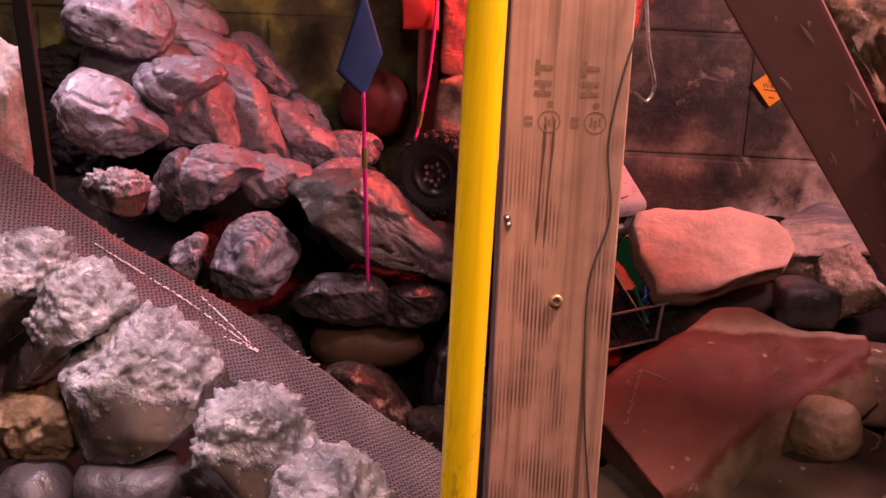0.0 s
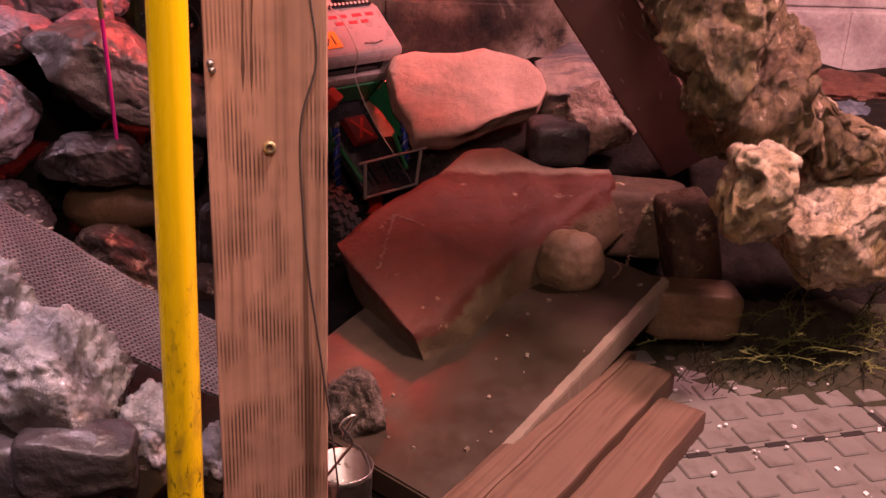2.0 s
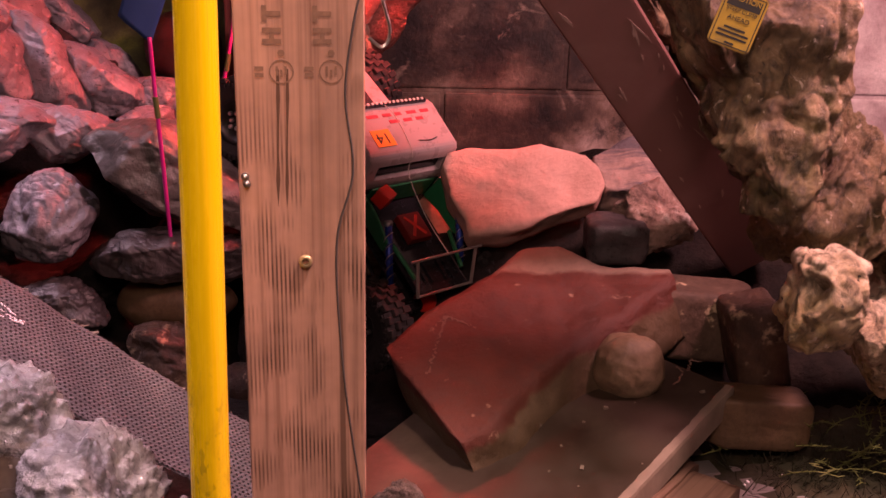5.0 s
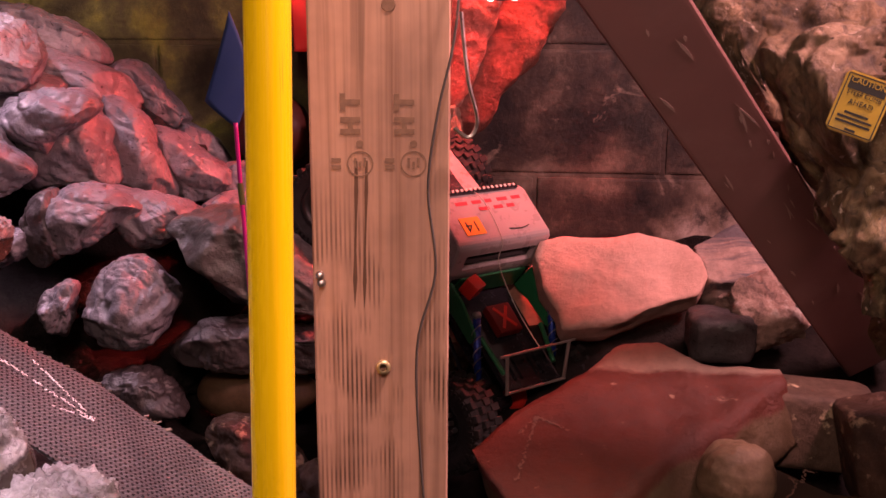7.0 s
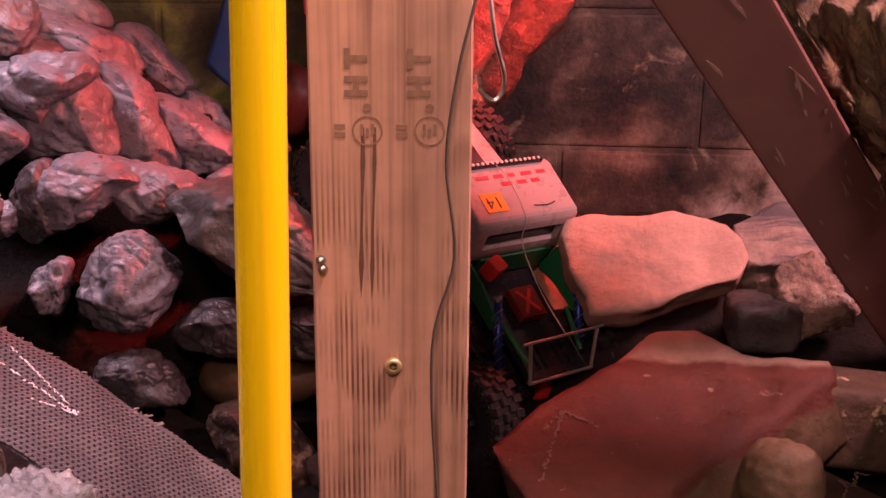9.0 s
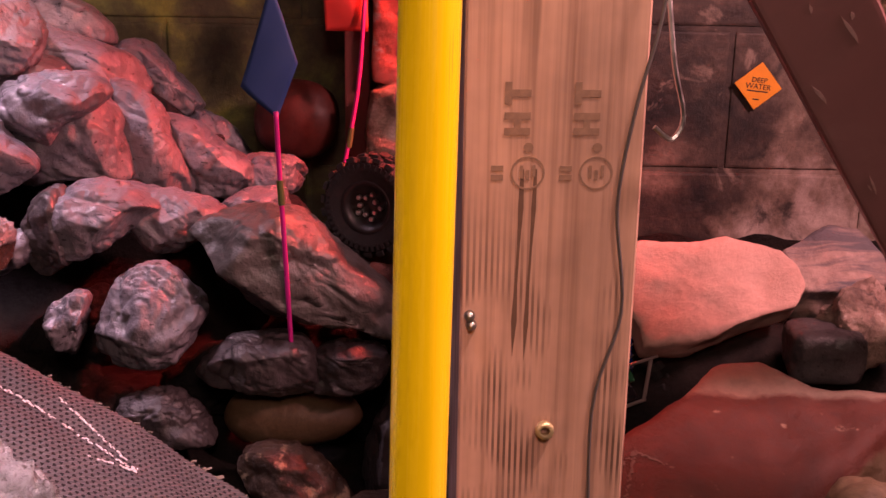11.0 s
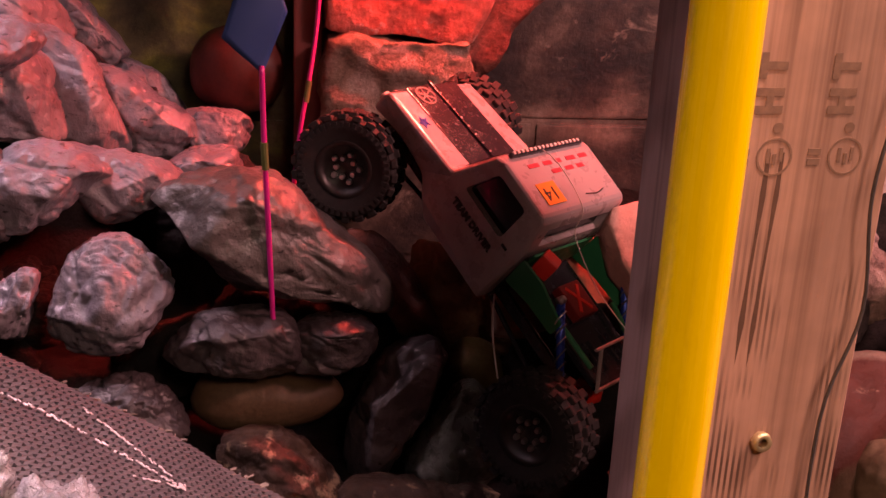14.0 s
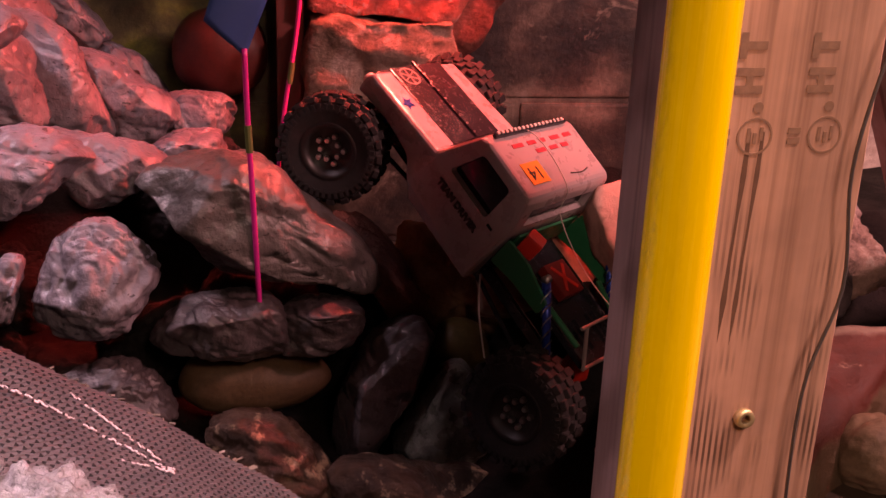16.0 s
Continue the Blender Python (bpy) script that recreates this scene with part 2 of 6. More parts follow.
M = {
    "painted": hammered("painted_rock", (0.080, 0.070, 0.082), (0.165, 0.150, 0.172), (0.25, 0.23, 0.258), 0.55),
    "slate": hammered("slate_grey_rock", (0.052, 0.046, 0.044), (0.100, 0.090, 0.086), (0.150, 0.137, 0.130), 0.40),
    # near black: the shade of the pile's gaps put into the rock colour
    "gapshade": stone("gap_shade_rock", (0.007, 0.006, 0.006), (0.017, 0.014, 0.014), (0.036, 0.030, 0.029), 0.7, 70, 0.9, 10, spec=0.2),
    # painted rock's darker copy: gully shade in its colour, and the dark boulders
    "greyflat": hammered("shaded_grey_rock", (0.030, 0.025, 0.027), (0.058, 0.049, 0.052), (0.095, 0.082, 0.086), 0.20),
    "olive": stone("olive_stone", (0.07, 0.05, 0.015), (0.11, 0.08, 0.025), (0.15, 0.11, 0.04), 0.55, 120, 0.2, 7),
    "tanbrown": stone("ochre_rock", (0.13, 0.075, 0.035), (0.26, 0.17, 0.09), (0.40, 0.30, 0.19), 0.6, 80, 0.9, 12),
    "river": stone("river_stone", (0.080, 0.046, 0.025), (0.125, 0.078, 0.043), (0.17, 0.115, 0.068), 0.5, 160, 0.2, 6),
    "rivertan": stone("tan_river_stone", (0.13, 0.085, 0.05), (0.21, 0.15, 0.092), (0.29, 0.215, 0.14), 0.55, 150, 0.3, 7),
    "brown": stone("brown_rock", (0.020, 0.011, 0.008), (0.068, 0.037, 0.024), (0.15, 0.09, 0.056), 0.5, 80, 0.8, 14, spots=(0.36, 0.27, 0.18)),
    "green": stone("green_rock", (0.04, 0.042, 0.034), (0.12, 0.13, 0.10), (0.26, 0.27, 0.24), 0.32, 70, 0.9, 14, spec=0.6),
    "redrock": stone("red_rock", (0.05, 0.018, 0.014), (0.14, 0.045, 0.033), (0.24, 0.10, 0.075), 0.45, 80, 0.8, 12),
    "redsmooth": stone("red_smooth", (0.045, 0.010, 0.008), (0.07, 0.014, 0.011), (0.09, 0.020, 0.015), 0.5, 120, 0.15, 5),
    "tan": stone("tan_rock", (0.16, 0.08, 0.04), (0.32, 0.18, 0.10), (0.44, 0.28, 0.17), 0.6, 90, 0.6, 9),
    "pale": stone("pale_rock", (0.16, 0.14, 0.13), (0.38, 0.34, 0.32), (0.55, 0.50, 0.47), 0.55, 70, 0.9, 12),
    "crust": crusted("plaster_crusted_rock"),
    "porous": stone("porous_rock", (0.05, 0.035, 0.03), (0.16, 0.12, 0.10), (0.33, 0.27, 0.24), 0.75, 60, 1.2, 30),
    "sandstone": stone("sandstone", (0.46, 0.27, 0.22), (0.60, 0.35, 0.295), (0.66, 0.41, 0.35), 0.75, 110, 0.45, 7, mottle=0.25),
    "redsand": stone("red_sandstone", (0.30, 0.13, 0.09), (0.42, 0.20, 0.14), (0.50, 0.28, 0.21), 0.7, 110, 0.4, 7, streak=(0.52, 0.36, 0.30)),
    "striped": stone("striped_rock", (0.24, 0.18, 0.16), (0.46, 0.33, 0.28), (0.52, 0.40, 0.34), 0.65, 90, 0.6, 8, streak=(0.12, 0.11, 0.12), bed=(0.8, 5.0, 2.0)),
    "conglom": stone("conglomerate", (0.06, 0.045, 0.04), (0.48, 0.33, 0.27), (0.66, 0.50, 0.42), 0.6, 70, 1.3, 22, spots=(0.62, 0.56, 0.50)),
    "spotted": stone("spotted_block", (0.06, 0.04, 0.03), (0.10, 0.065, 0.045), (0.15, 0.10, 0.07), 0.7, 100, 0.4, 9, spots=(0.50, 0.40, 0.26)),
    "foamrock": flaked("olive_artificial_rock", (0.075, 0.048, 0.022), (0.22, 0.150, 0.080), (0.40, 0.30, 0.19), (0.13, 0.105, 0.028), 0.62),
    "creamrock": flaked("cream_artificial_rock", (0.22, 0.15, 0.08), (0.50, 0.38, 0.25), (0.72, 0.61, 0.47), (0.30, 0.22, 0.08), 0.35),
    "bluerock": stone("blue_rock", (0.05, 0.06, 0.09), (0.13, 0.15, 0.21), (0.40, 0.38, 0.42), 0.6, 70, 0.9, 16),
    "shadedplaster": stone("shaded_red_plaster", (0.06, 0.016, 0.012), (0.16, 0.05, 0.035), (0.27, 0.11, 0.08), 0.6, 110, 1.1, 11),
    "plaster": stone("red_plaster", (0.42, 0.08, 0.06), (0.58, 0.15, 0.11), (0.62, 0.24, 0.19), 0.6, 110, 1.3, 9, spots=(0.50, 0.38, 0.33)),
    "concrete": stone("rough_concrete", (0.06, 0.042, 0.024), (0.24, 0.18, 0.13), (0.50, 0.42, 0.35), 0.75, 80, 1.1, 20),
    # near-black ground: the shade between the rocks put into its colour
    "gapground": stone("shaded_gap_ground", (0.006, 0.005, 0.005), (0.013, 0.010, 0.009), (0.028, 0.020, 0.017), 0.9, 120, 0.9, 14, spec=0.2),
    "rubber": paint("grey_rubber", (0.155, 0.145, 0.135), 0.7, 0.35, 40, 0.3, dirt=(0.085, 0.072, 0.060)),
    "beltrubber": paint("woven_belt", (0.082, 0.083, 0.092), 0.45, 0.4, 45, 0.3, dirt=(0.125, 0.12, 0.125)),
    "fray": paint("frayed_edge", (0.24, 0.20, 0.17), 0.8, 0.5, 80, 0.5),
    "chalk": paint("white_chalk", (0.80, 0.80, 0.82), 0.9, 0.4, 300, 0.2),
    "chalkfaint": paint("faint_chalk", (0.20, 0.125, 0.098), 0.9, 0.5, 250, 0.2),
    "beam": paint("brown_beam", (0.19, 0.096, 0.088), 0.45, 0.25, 22, 0.15, dirt=(0.20, 0.11, 0.10)),
    "scuff": paint("pale_scuff", (0.36, 0.25, 0.22), 0.8, 0.5, 120, 0.3),
    "plank_red": paint("dark_red_board", (0.13, 0.03, 0.025), 0.6, 0.3, 40, 0.2),
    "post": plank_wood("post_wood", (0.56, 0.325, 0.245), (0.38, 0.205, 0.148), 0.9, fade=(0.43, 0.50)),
    "postside": plank_wood("stained_shaded_post_side", (0.30, 0.205, 0.185), (0.15, 0.10, 0.092), 0.6),
    "plank": plank_wood("floor_plank", (0.145, 0.084, 0.056), (0.085, 0.044, 0.028), 0.75, 0),
    "ramp": paint("brown_ramp_board", (0.042, 0.029, 0.019), 0.42, 0.5, 14, 0.2, dirt=(0.070, 0.052, 0.038)),
    "rampedge": paint("pale_board_edge", (0.22, 0.175, 0.135), 0.7, 0.4, 60, 0.3, dirt=(0.20, 0.14, 0.11)),
    "stamp": paint("faded_ink", (0.30, 0.175, 0.125), 0.8, 0.6, 260, 0.1),
    "steel": paint("dull_steel", (0.45, 0.43, 0.42), 0.35, 0.3, 90, 0.1, metal=1.0),
    "wire": paint("grey_wire", (0.17, 0.15, 0.15), 0.45, 0.3, 90, 0.1, metal=0.6),
    "brass": paint("pale_brass", (0.72, 0.58, 0.34), 0.4, 0.2, 120, 0.1, metal=0.7),
    "pink": paint("magenta_stick", (0.55, 0.02, 0.25), 0.35, 0.2, 80, 0.1),
    "greentape": paint("olive_tape", (0.10, 0.12, 0.03), 0.6, 0.3, 80, 0.1),
    "blueflag": paint("blue_flag", (0.025, 0.055, 0.19), 0.6, 0.2, 40, 0.1),
    "redflag": paint("red_flag", (0.75, 0.05, 0.04), 0.55, 0.2, 40, 0.1),
    "signyellow": paint("yellow_sign", (0.46, 0.30, 0.03), 0.5, 0.4, 60, 0.1, dirt=(0.20, 0.15, 0.06)),
    "signorange": paint("orange_sign", (0.80, 0.31, 0.02), 0.5, 0.2, 60, 0.1),
    "black": paint("black_print", (0.018, 0.016, 0.016), 0.5, 0.2, 90, 0.1),
    "tyre": paint("black_rubber", (0.010, 0.008, 0.008), 0.8, 0.4, 50, 0.2, dirt=(0.028, 0.02, 0.017)),
    "rimblack": paint("black_rim", (0.012, 0.011, 0.011), 0.4, 0.2, 90, 0.1),
    "carbody": paint("grey_body_shell", (0.34, 0.285, 0.29), 0.30, 0.2, 25, 0.05, dirt=(0.23, 0.18, 0.175), coat=0.3),
    "carblack": paint("gloss_black", (0.016, 0.014, 0.018), 0.2, 0.2, 60, 0.05),
    "glass": paint("dark_window", (0.008, 0.007, 0.008), 0.12, 0.1, 60, 0.02),
    "cargreen": paint("green_bed_frame", (0.015, 0.13, 0.05), 0.4, 0.25, 60, 0.1),
    "carred": paint("red_plastic", (0.60, 0.03, 0.02), 0.35, 0.2, 60, 0.1),
    "darkred": paint("dark_red_plastic", (0.16, 0.012, 0.010), 0.4, 0.3, 60, 0.1),
    "carblue": paint("blue_shock", (0.02, 0.05, 0.30), 0.3, 0.2, 60, 0.1, metal=0.5),
    "carwhite": paint("white_rod", (0.62, 0.54, 0.50), 0.5, 0.25, 60, 0.1),
    "carpale": paint("scuffed_pale_rod", (0.26, 0.20, 0.19), 0.5, 0.4, 60, 0.1, dirt=(0.08, 0.06, 0.055)),
    "stickred": paint("red_sticker", (0.48, 0.03, 0.05), 0.45, 0.3, 60, 0.1),
    "stickorange": paint("orange_sticker", (0.80, 0.28, 0.03), 0.45, 0.2, 60, 0.1),
    "string": paint("pale_string", (0.50, 0.44, 0.40), 0.8, 0.3, 90, 0.1),
    "moss": paint("dark_moss", (0.024, 0.024, 0.010), 0.9, 0.5, 70, 0.5, dirt=(0.050, 0.040, 0.018)),
    "sprig": paint("olive_sprig", (0.13, 0.14, 0.04), 0.8, 0.5, 90, 0.3),
    "roomwall": paint("plain_room_wall", (0.06, 0.048, 0.047), 0.8, 0.3, 3, 0.2),
    "led": glow("red_led", (1.0, 0.25, 0.22), 30.0),
}


def wall_paint():
    """Sprayed block wall: olive with yellow-green drifts on one stretch, brown-black smoke and pale patches on the other."""
    n = Nodes("sprayed_block_wall")
    g = n.add("ShaderNodeNewGeometry").outputs["Position"]
    big = n.noise(4.4, 7, 0.62, g, 0.15)
    mid = n.noise(9.0, 6, 0.62, g, 0.3)
    sep = n.add("ShaderNodeSeparateXYZ")
    n.link(g, sep.inputs[0])
    # darker near the column and high up, paler to the right and low
    drift = n.add("ShaderNodeMapRange")
    drift.inputs[1].default_value, drift.inputs[2].default_value, drift.inputs[3].default_value, drift.inputs[4].default_value = 0.14, 0.44, -0.075, 0.075
    n.link(sep.outputs["X"], drift.inputs[0])
    rise = n.add("ShaderNodeMapRange")
    rise.inputs[1].default_value, rise.inputs[2].default_value, rise.inputs[3].default_value, rise.inputs[4].default_value = 0.38, 0.58, 0.075, -0.05
    n.link(sep.outputs["Z"], rise.inputs[0])
    lift = n.add("ShaderNodeMath")
    n.link(drift.outputs[0], lift.inputs[0])
    n.link(rise.outputs[0], lift.inputs[1])
    plus = n.add("ShaderNodeMath")
    n.link(big, plus.inputs[0])
    n.link(lift.outputs[0], plus.inputs[1])
    c = n.ramp(plus.outputs[0], (0.43, (0.008, 0.006, 0.006)), (0.52, (0.060, 0.040, 0.030)), (0.60, (0.19, 0.14, 0.105)), (0.70, (0.52, 0.43, 0.37)))
    soot = n.noise(15.0, 6, 0.65, g, 0.5)
    c = n.mix(n.ramp(soot, (0.54, 0.0), (0.66, 0.85)), c, (0.010, 0.008, 0.007))
    c = n.mix(n.ramp(soot, (0.32, 0.55), (0.40, 0.0)), c, (0.36, 0.28, 0.22))
    side = n.add("ShaderNodeMapRange")
    side.inputs[1].default_value, side.inputs[2].default_value, side.inputs[3].default_value, side.inputs[4].default_value = -0.30, -0.12, 1.0, 0.0
    n.link(sep.outputs["X"], side.inputs[0])
    moss = n.ramp(mid, (0.34, (0.035, 0.03, 0.016)), (0.48, (0.085, 0.08, 0.035)), (0.57, (0.16, 0.16, 0.05)), (0.66, (0.30, 0.31, 0.06)))
    c = n.mix(side.outputs[0], c, moss)
    far = n.add("ShaderNodeMapRange")
    far.inputs[1].default_value, far.inputs[2].default_value, far.inputs[3].default_value, far.inputs[4].default_value = 0.62, 0.80, 0.0, 1.0
    n.link(sep.outputs["X"], far.inputs[0])
    cloud = n.ramp(mid, (0.35, (0.30, 0.22, 0.24)), (0.6, (0.58, 0.50, 0.52)))
    c = n.mix(far.outputs[0], c, cloud)
    fine = n.noise(150.0, 6, 0.7, g)
    c = n.mix(0.4, c, n.ramp(fine, (0.3, 0.4), (0.6, 1.0)), "MULTIPLY")
    return n.done(c, 0.6, n.bump(fine, 0.6, 0.002, n.bump(n.noise(45.0, 6, 0.6, g), 0.5, 0.004)))


def scratched_yellow():
    n = Nodes("scratched_yellow_pole")
    s1 = n.noise(1.0, 4, 0.6, n.mapped((420.0, 420.0, 9.0)), 0.3)
    where = n.noise(1.0, 3, 0.6, n.mapped((40.0, 40.0, 3.0)))
    f = n.mix(1.0, n.ramp(s1, (0.60, 0.0), (0.68, 1.0)), n.ramp(where, (0.50, 0.0), (0.62, 0.75)), "MULTIPLY")
    c = n.mix(n.noise(12.0, 3), (0.93, 0.67, 0.004), (0.88, 0.60, 0.004))
    sep = n.add("ShaderNodeSeparateXYZ")
    n.link(n.co, sep.inputs[0])
    worn = n.add("ShaderNodeMapRange")
    worn.inputs[1].default_value, worn.inputs[2].default_value, worn.inputs[3].default_value, worn.inputs[4].default_value = 0.06, 0.34, 1.0, 0.0
    n.link(sep.outputs["Z"], worn.inputs[0])
    grime = n.noise(1.0, 5, 0.65, n.mapped((70.0, 70.0, 26.0)), 0.5)
    c = n.mix(n.mix(1.0, worn.outputs[0], n.ramp(grime, (0.47, 0.0), (0.62, 0.8)), "MULTIPLY"), c, (0.30, 0.17, 0.02))
    nicks = n.noise(1.0, 3, 0.55, n.mapped((160.0, 160.0, 75.0)), 0.8)
    c = n.mix(n.mix(1.0, worn.outputs[0], n.ramp(nicks, (0.60, 0.0), (0.65, 0.9)), "MULTIPLY"), c, (0.07, 0.04, 0.012))
    c = n.mix(f, c, (0.20, 0.11, 0.015))
    return n.done(c, n.ramp(s1, (0.4, 0.16), (0.7, 0.5)), n.bump(s1, 0.15, 0.0005), coat=0.25)


M["yellow"] = scratched_yellow()
M["blockwall"] = wall_paint()


# ---- building helpers ----
def thing(name, label, category, m=None, group="", kind=""):
    ob = new(name)
    ob.empty_display_size = 0.05
    if m is not None:
        ob.matrix_world = m
    return tagged(ob, label, category, group, kind)


def as_mesh(name, bm, material, smooth=False):
    me = bpy.data.meshes.new(name)
    bmesh.ops.recalc_face_normals(bm, faces=bm.faces)
    bm.to_mesh(me)
    bm.free()
    me.materials.append(material)
    if smooth:
        me.polygons.foreach_set("use_smooth", [True] * len(me.polygons))
    return me


def part(name, bm, material, parent, label="", smooth=False, m=None):
    ob = new(name, as_mesh(name, bm, material, smooth))
    ob.parent = parent
    if m is not None:
        ob.matrix_local = m
    return tagged(ob, label)


def solid(name, bm, material, label, category, m=None, smooth=False, group="", kind=""):
    ob = new(name, as_mesh(name, bm, material, smooth))
    if m is not None:
        ob.matrix_world = m
    return tagged(ob, label, category, group, kind)


def box(bm, sx, sy, sz, m=None, bevel=0.0, seg=2):
    r = bmesh.ops.create_cube(bm, size=1.0)
    vs = r["verts"]
    bmesh.ops.scale(bm, vec=(sx, sy, sz), verts=vs)
    if bevel:
        es = list({e for v in vs for e in v.link_edges})
        out = bmesh.ops.bevel(bm, geom=es, offset=bevel, segments=seg, affect="EDGES", profile=0.7)
        vs = list({v for f in out["faces"] for v in f.verts} | {v for v in vs if v.is_valid})
    if m is not None:
        bmesh.ops.transform(bm, matrix=m, verts=vs)
    return vs


def boxed(sx, sy, sz, m=None, bevel=0.0):
    bm = bmesh.new()
    box(bm, sx, sy, sz, m, bevel)
    return bm


def prism(outline, thick, bevel=0.0):
    """A flat plate: outline in x and z, extruded along y, centred on y = 0."""
    bm = bmesh.new()
    vs = [bm.verts.new((x, -thick / 2, z)) for x, z in outline]
    f = bm.faces.new(vs)
    r = bmesh.ops.extrude_face_region(bm, geom=[f])
    bmesh.ops.translate(bm, vec=(0, thick, 0), verts=[v for v in r["geom"] if isinstance(v, bmesh.types.BMVert)])
    if bevel:
        bmesh.ops.bevel(bm, geom=list(bm.edges), offset=bevel, segments=2, affect="EDGES")
    return bm


def lathe(profile, seg=32, axis="Y"):
    """Rings of (radius, along) spun round an axis."""
    bm = bmesh.new()
    rings = []
    for r, h in profile:
        ring = []
        for k in range(seg):
            a = 2 * math.pi * k / seg
            p = (r * math.cos(a), h, r * math.sin(a)) if axis == "Y" else (r * math.cos(a), r * math.sin(a), h)
            ring.append(bm.verts.new(p))
        rings.append(ring)
    for a, b in zip(rings, rings[1:]):
        for k in range(seg):
            bm.faces.new((a[k], a[(k + 1) % seg], b[(k + 1) % seg], b[k]))
    for ring in (rings[0], rings[-1]) if profile[0] != profile[-1] else ():
        if Vector(ring[0].co - ring[seg // 2].co).length > 1e-5:
            bm.faces.new(ring)
    return bm


def rod(bm, a, b, r, seg=10, r2=None):
    a, b = Vector(a), Vector(b)
    m = Matrix.Translation((a + b) / 2) @ (b - a).to_track_quat("Z", "Y").to_matrix().to_4x4()
    bmesh.ops.create_cone(bm, cap_ends=True, segments=seg, radius1=r, radius2=r if r2 is None else r2, depth=(b - a).length, matrix=m)


def rodded(a, b, r, seg=10, r2=None):
    bm = bmesh.new()
    rod(bm, a, b, r, seg, r2)
    return bm


def wire(points, r, seg=6, steps=6):
    """A bent wire through points, smoothed."""
    ps = [Vector(p) for p in points]
    fine = []
    for i in range(len(ps) - 1):
        p0, p1, p2, p3 = ps[max(i - 1, 0)], ps[i], ps[i + 1], ps[min(i + 2, len(ps) - 1)]
        for k in range(steps):
            t = k / steps
            fine.append(0.5 * (2 * p1 + (p2 - p0) * t + (2 * p0 - 5 * p1 + 4 * p2 - p3) * t * t + (3 * p1 - p0 - 3 * p2 + p3) * t**3))
    fine.append(ps[-1])
    bm = bmesh.new()
    rings = []
    for i, p in enumerate(fine):
        d = (fine[min(i + 1, len(fine) - 1)] - fine[max(i - 1, 0)]).normalized()
        u = d.orthogonal().normalized() if not rings else (last - d * last.dot(d)).normalized()
        last = u
        w = d.cross(u)
        rings.append([bm.verts.new(p + r * (math.cos(a) * u + math.sin(a) * w)) for a in (2 * math.pi * k / seg for k in range(seg))])
    for a, b in zip(rings, rings[1:]):
        for k in range(seg):
            bm.faces.new((a[k], a[(k + 1) % seg], b[(k + 1) % seg], b[k]))
    bm.faces.new(rings[0]), bm.faces.new(rings[-1])
    return bm


def lettering(name, text, size, material, parent, m, depth=0.0002, bold=0.0):
    """Raised lettering in the built-in font, as a mesh part."""
    cu = bpy.data.curves.new(name, "FONT")
    cu.body, cu.size, cu.extrude, cu.align_x, cu.align_y = text, size, depth, "CENTER", "CENTER"
    cu.offset = bold
    tmp = new(name, cu)
    me = bpy.data.meshes.new_from_object(tmp)
    bpy.data.objects.remove(tmp)
    me.materials.clear()
    me.materials.append(material)
    ob = new(name, me)
    ob.parent = parent
    ob.matrix_local = m
    return ob


SPHERES = {}


def sphere(level):
    if level not in SPHERES:
        bm = bmesh.new()
        bmesh.ops.create_icosphere(bm, subdivisions=level, radius=1.0)
        bm.verts.index_update()
        SPHERES[level] = (np.array([v.co[:] for v in bm.verts]), [[v.index for v in f.verts] for f in bm.faces])
        bm.free()
    return SPHERES[level]


# cuts, offset range, coarse swell, medium, fine, squareness
STYLES = {
    "b": (13, (0.72, 0.95), 0.18, 0.085, 0.035, 2.5, 6),
    "r": (5, (0.85, 0.97), 0.08, 0.05, 0.02, 2.2, 5),
    "p": (0, (1.0, 1.0), 0.05, 0.015, 0.004, 2.2, 4),
    "s": (9, (0.80, 0.99), 0.07, 0.035, 0.014, 6.0, 5),
    "f": (14, (0.68, 0.95), 0.20, 0.08, 0.060, 3.0, 6),
    "k": (4, (0.90, 0.985), 0.03, 0.02, 0.012, 9.0, 6),
}


def wrinkle(w):
    """Sculpted plaster relief in metres: soft lumps, flowing creases and fine grain."""
    turn = noise.noise(w * 7.0)
    q = Vector((w.x * 15 + w.z * 9 + 1.6 * turn, w.y * 12, w.z * 15 - w.x * 5 + 1.6 * turn))
    crease = max(0.0, 1.0 - abs(noise.noise(q)) * 5.5)
    small = max(0.0, 1.0 - abs(noise.noise(q * 2.7)) * 4.5)
    return 0.003 * noise.noise(w * 24) - 0.0024 * crease - 0.0014 * small + 0.0008 * noise.noise(w * 95)


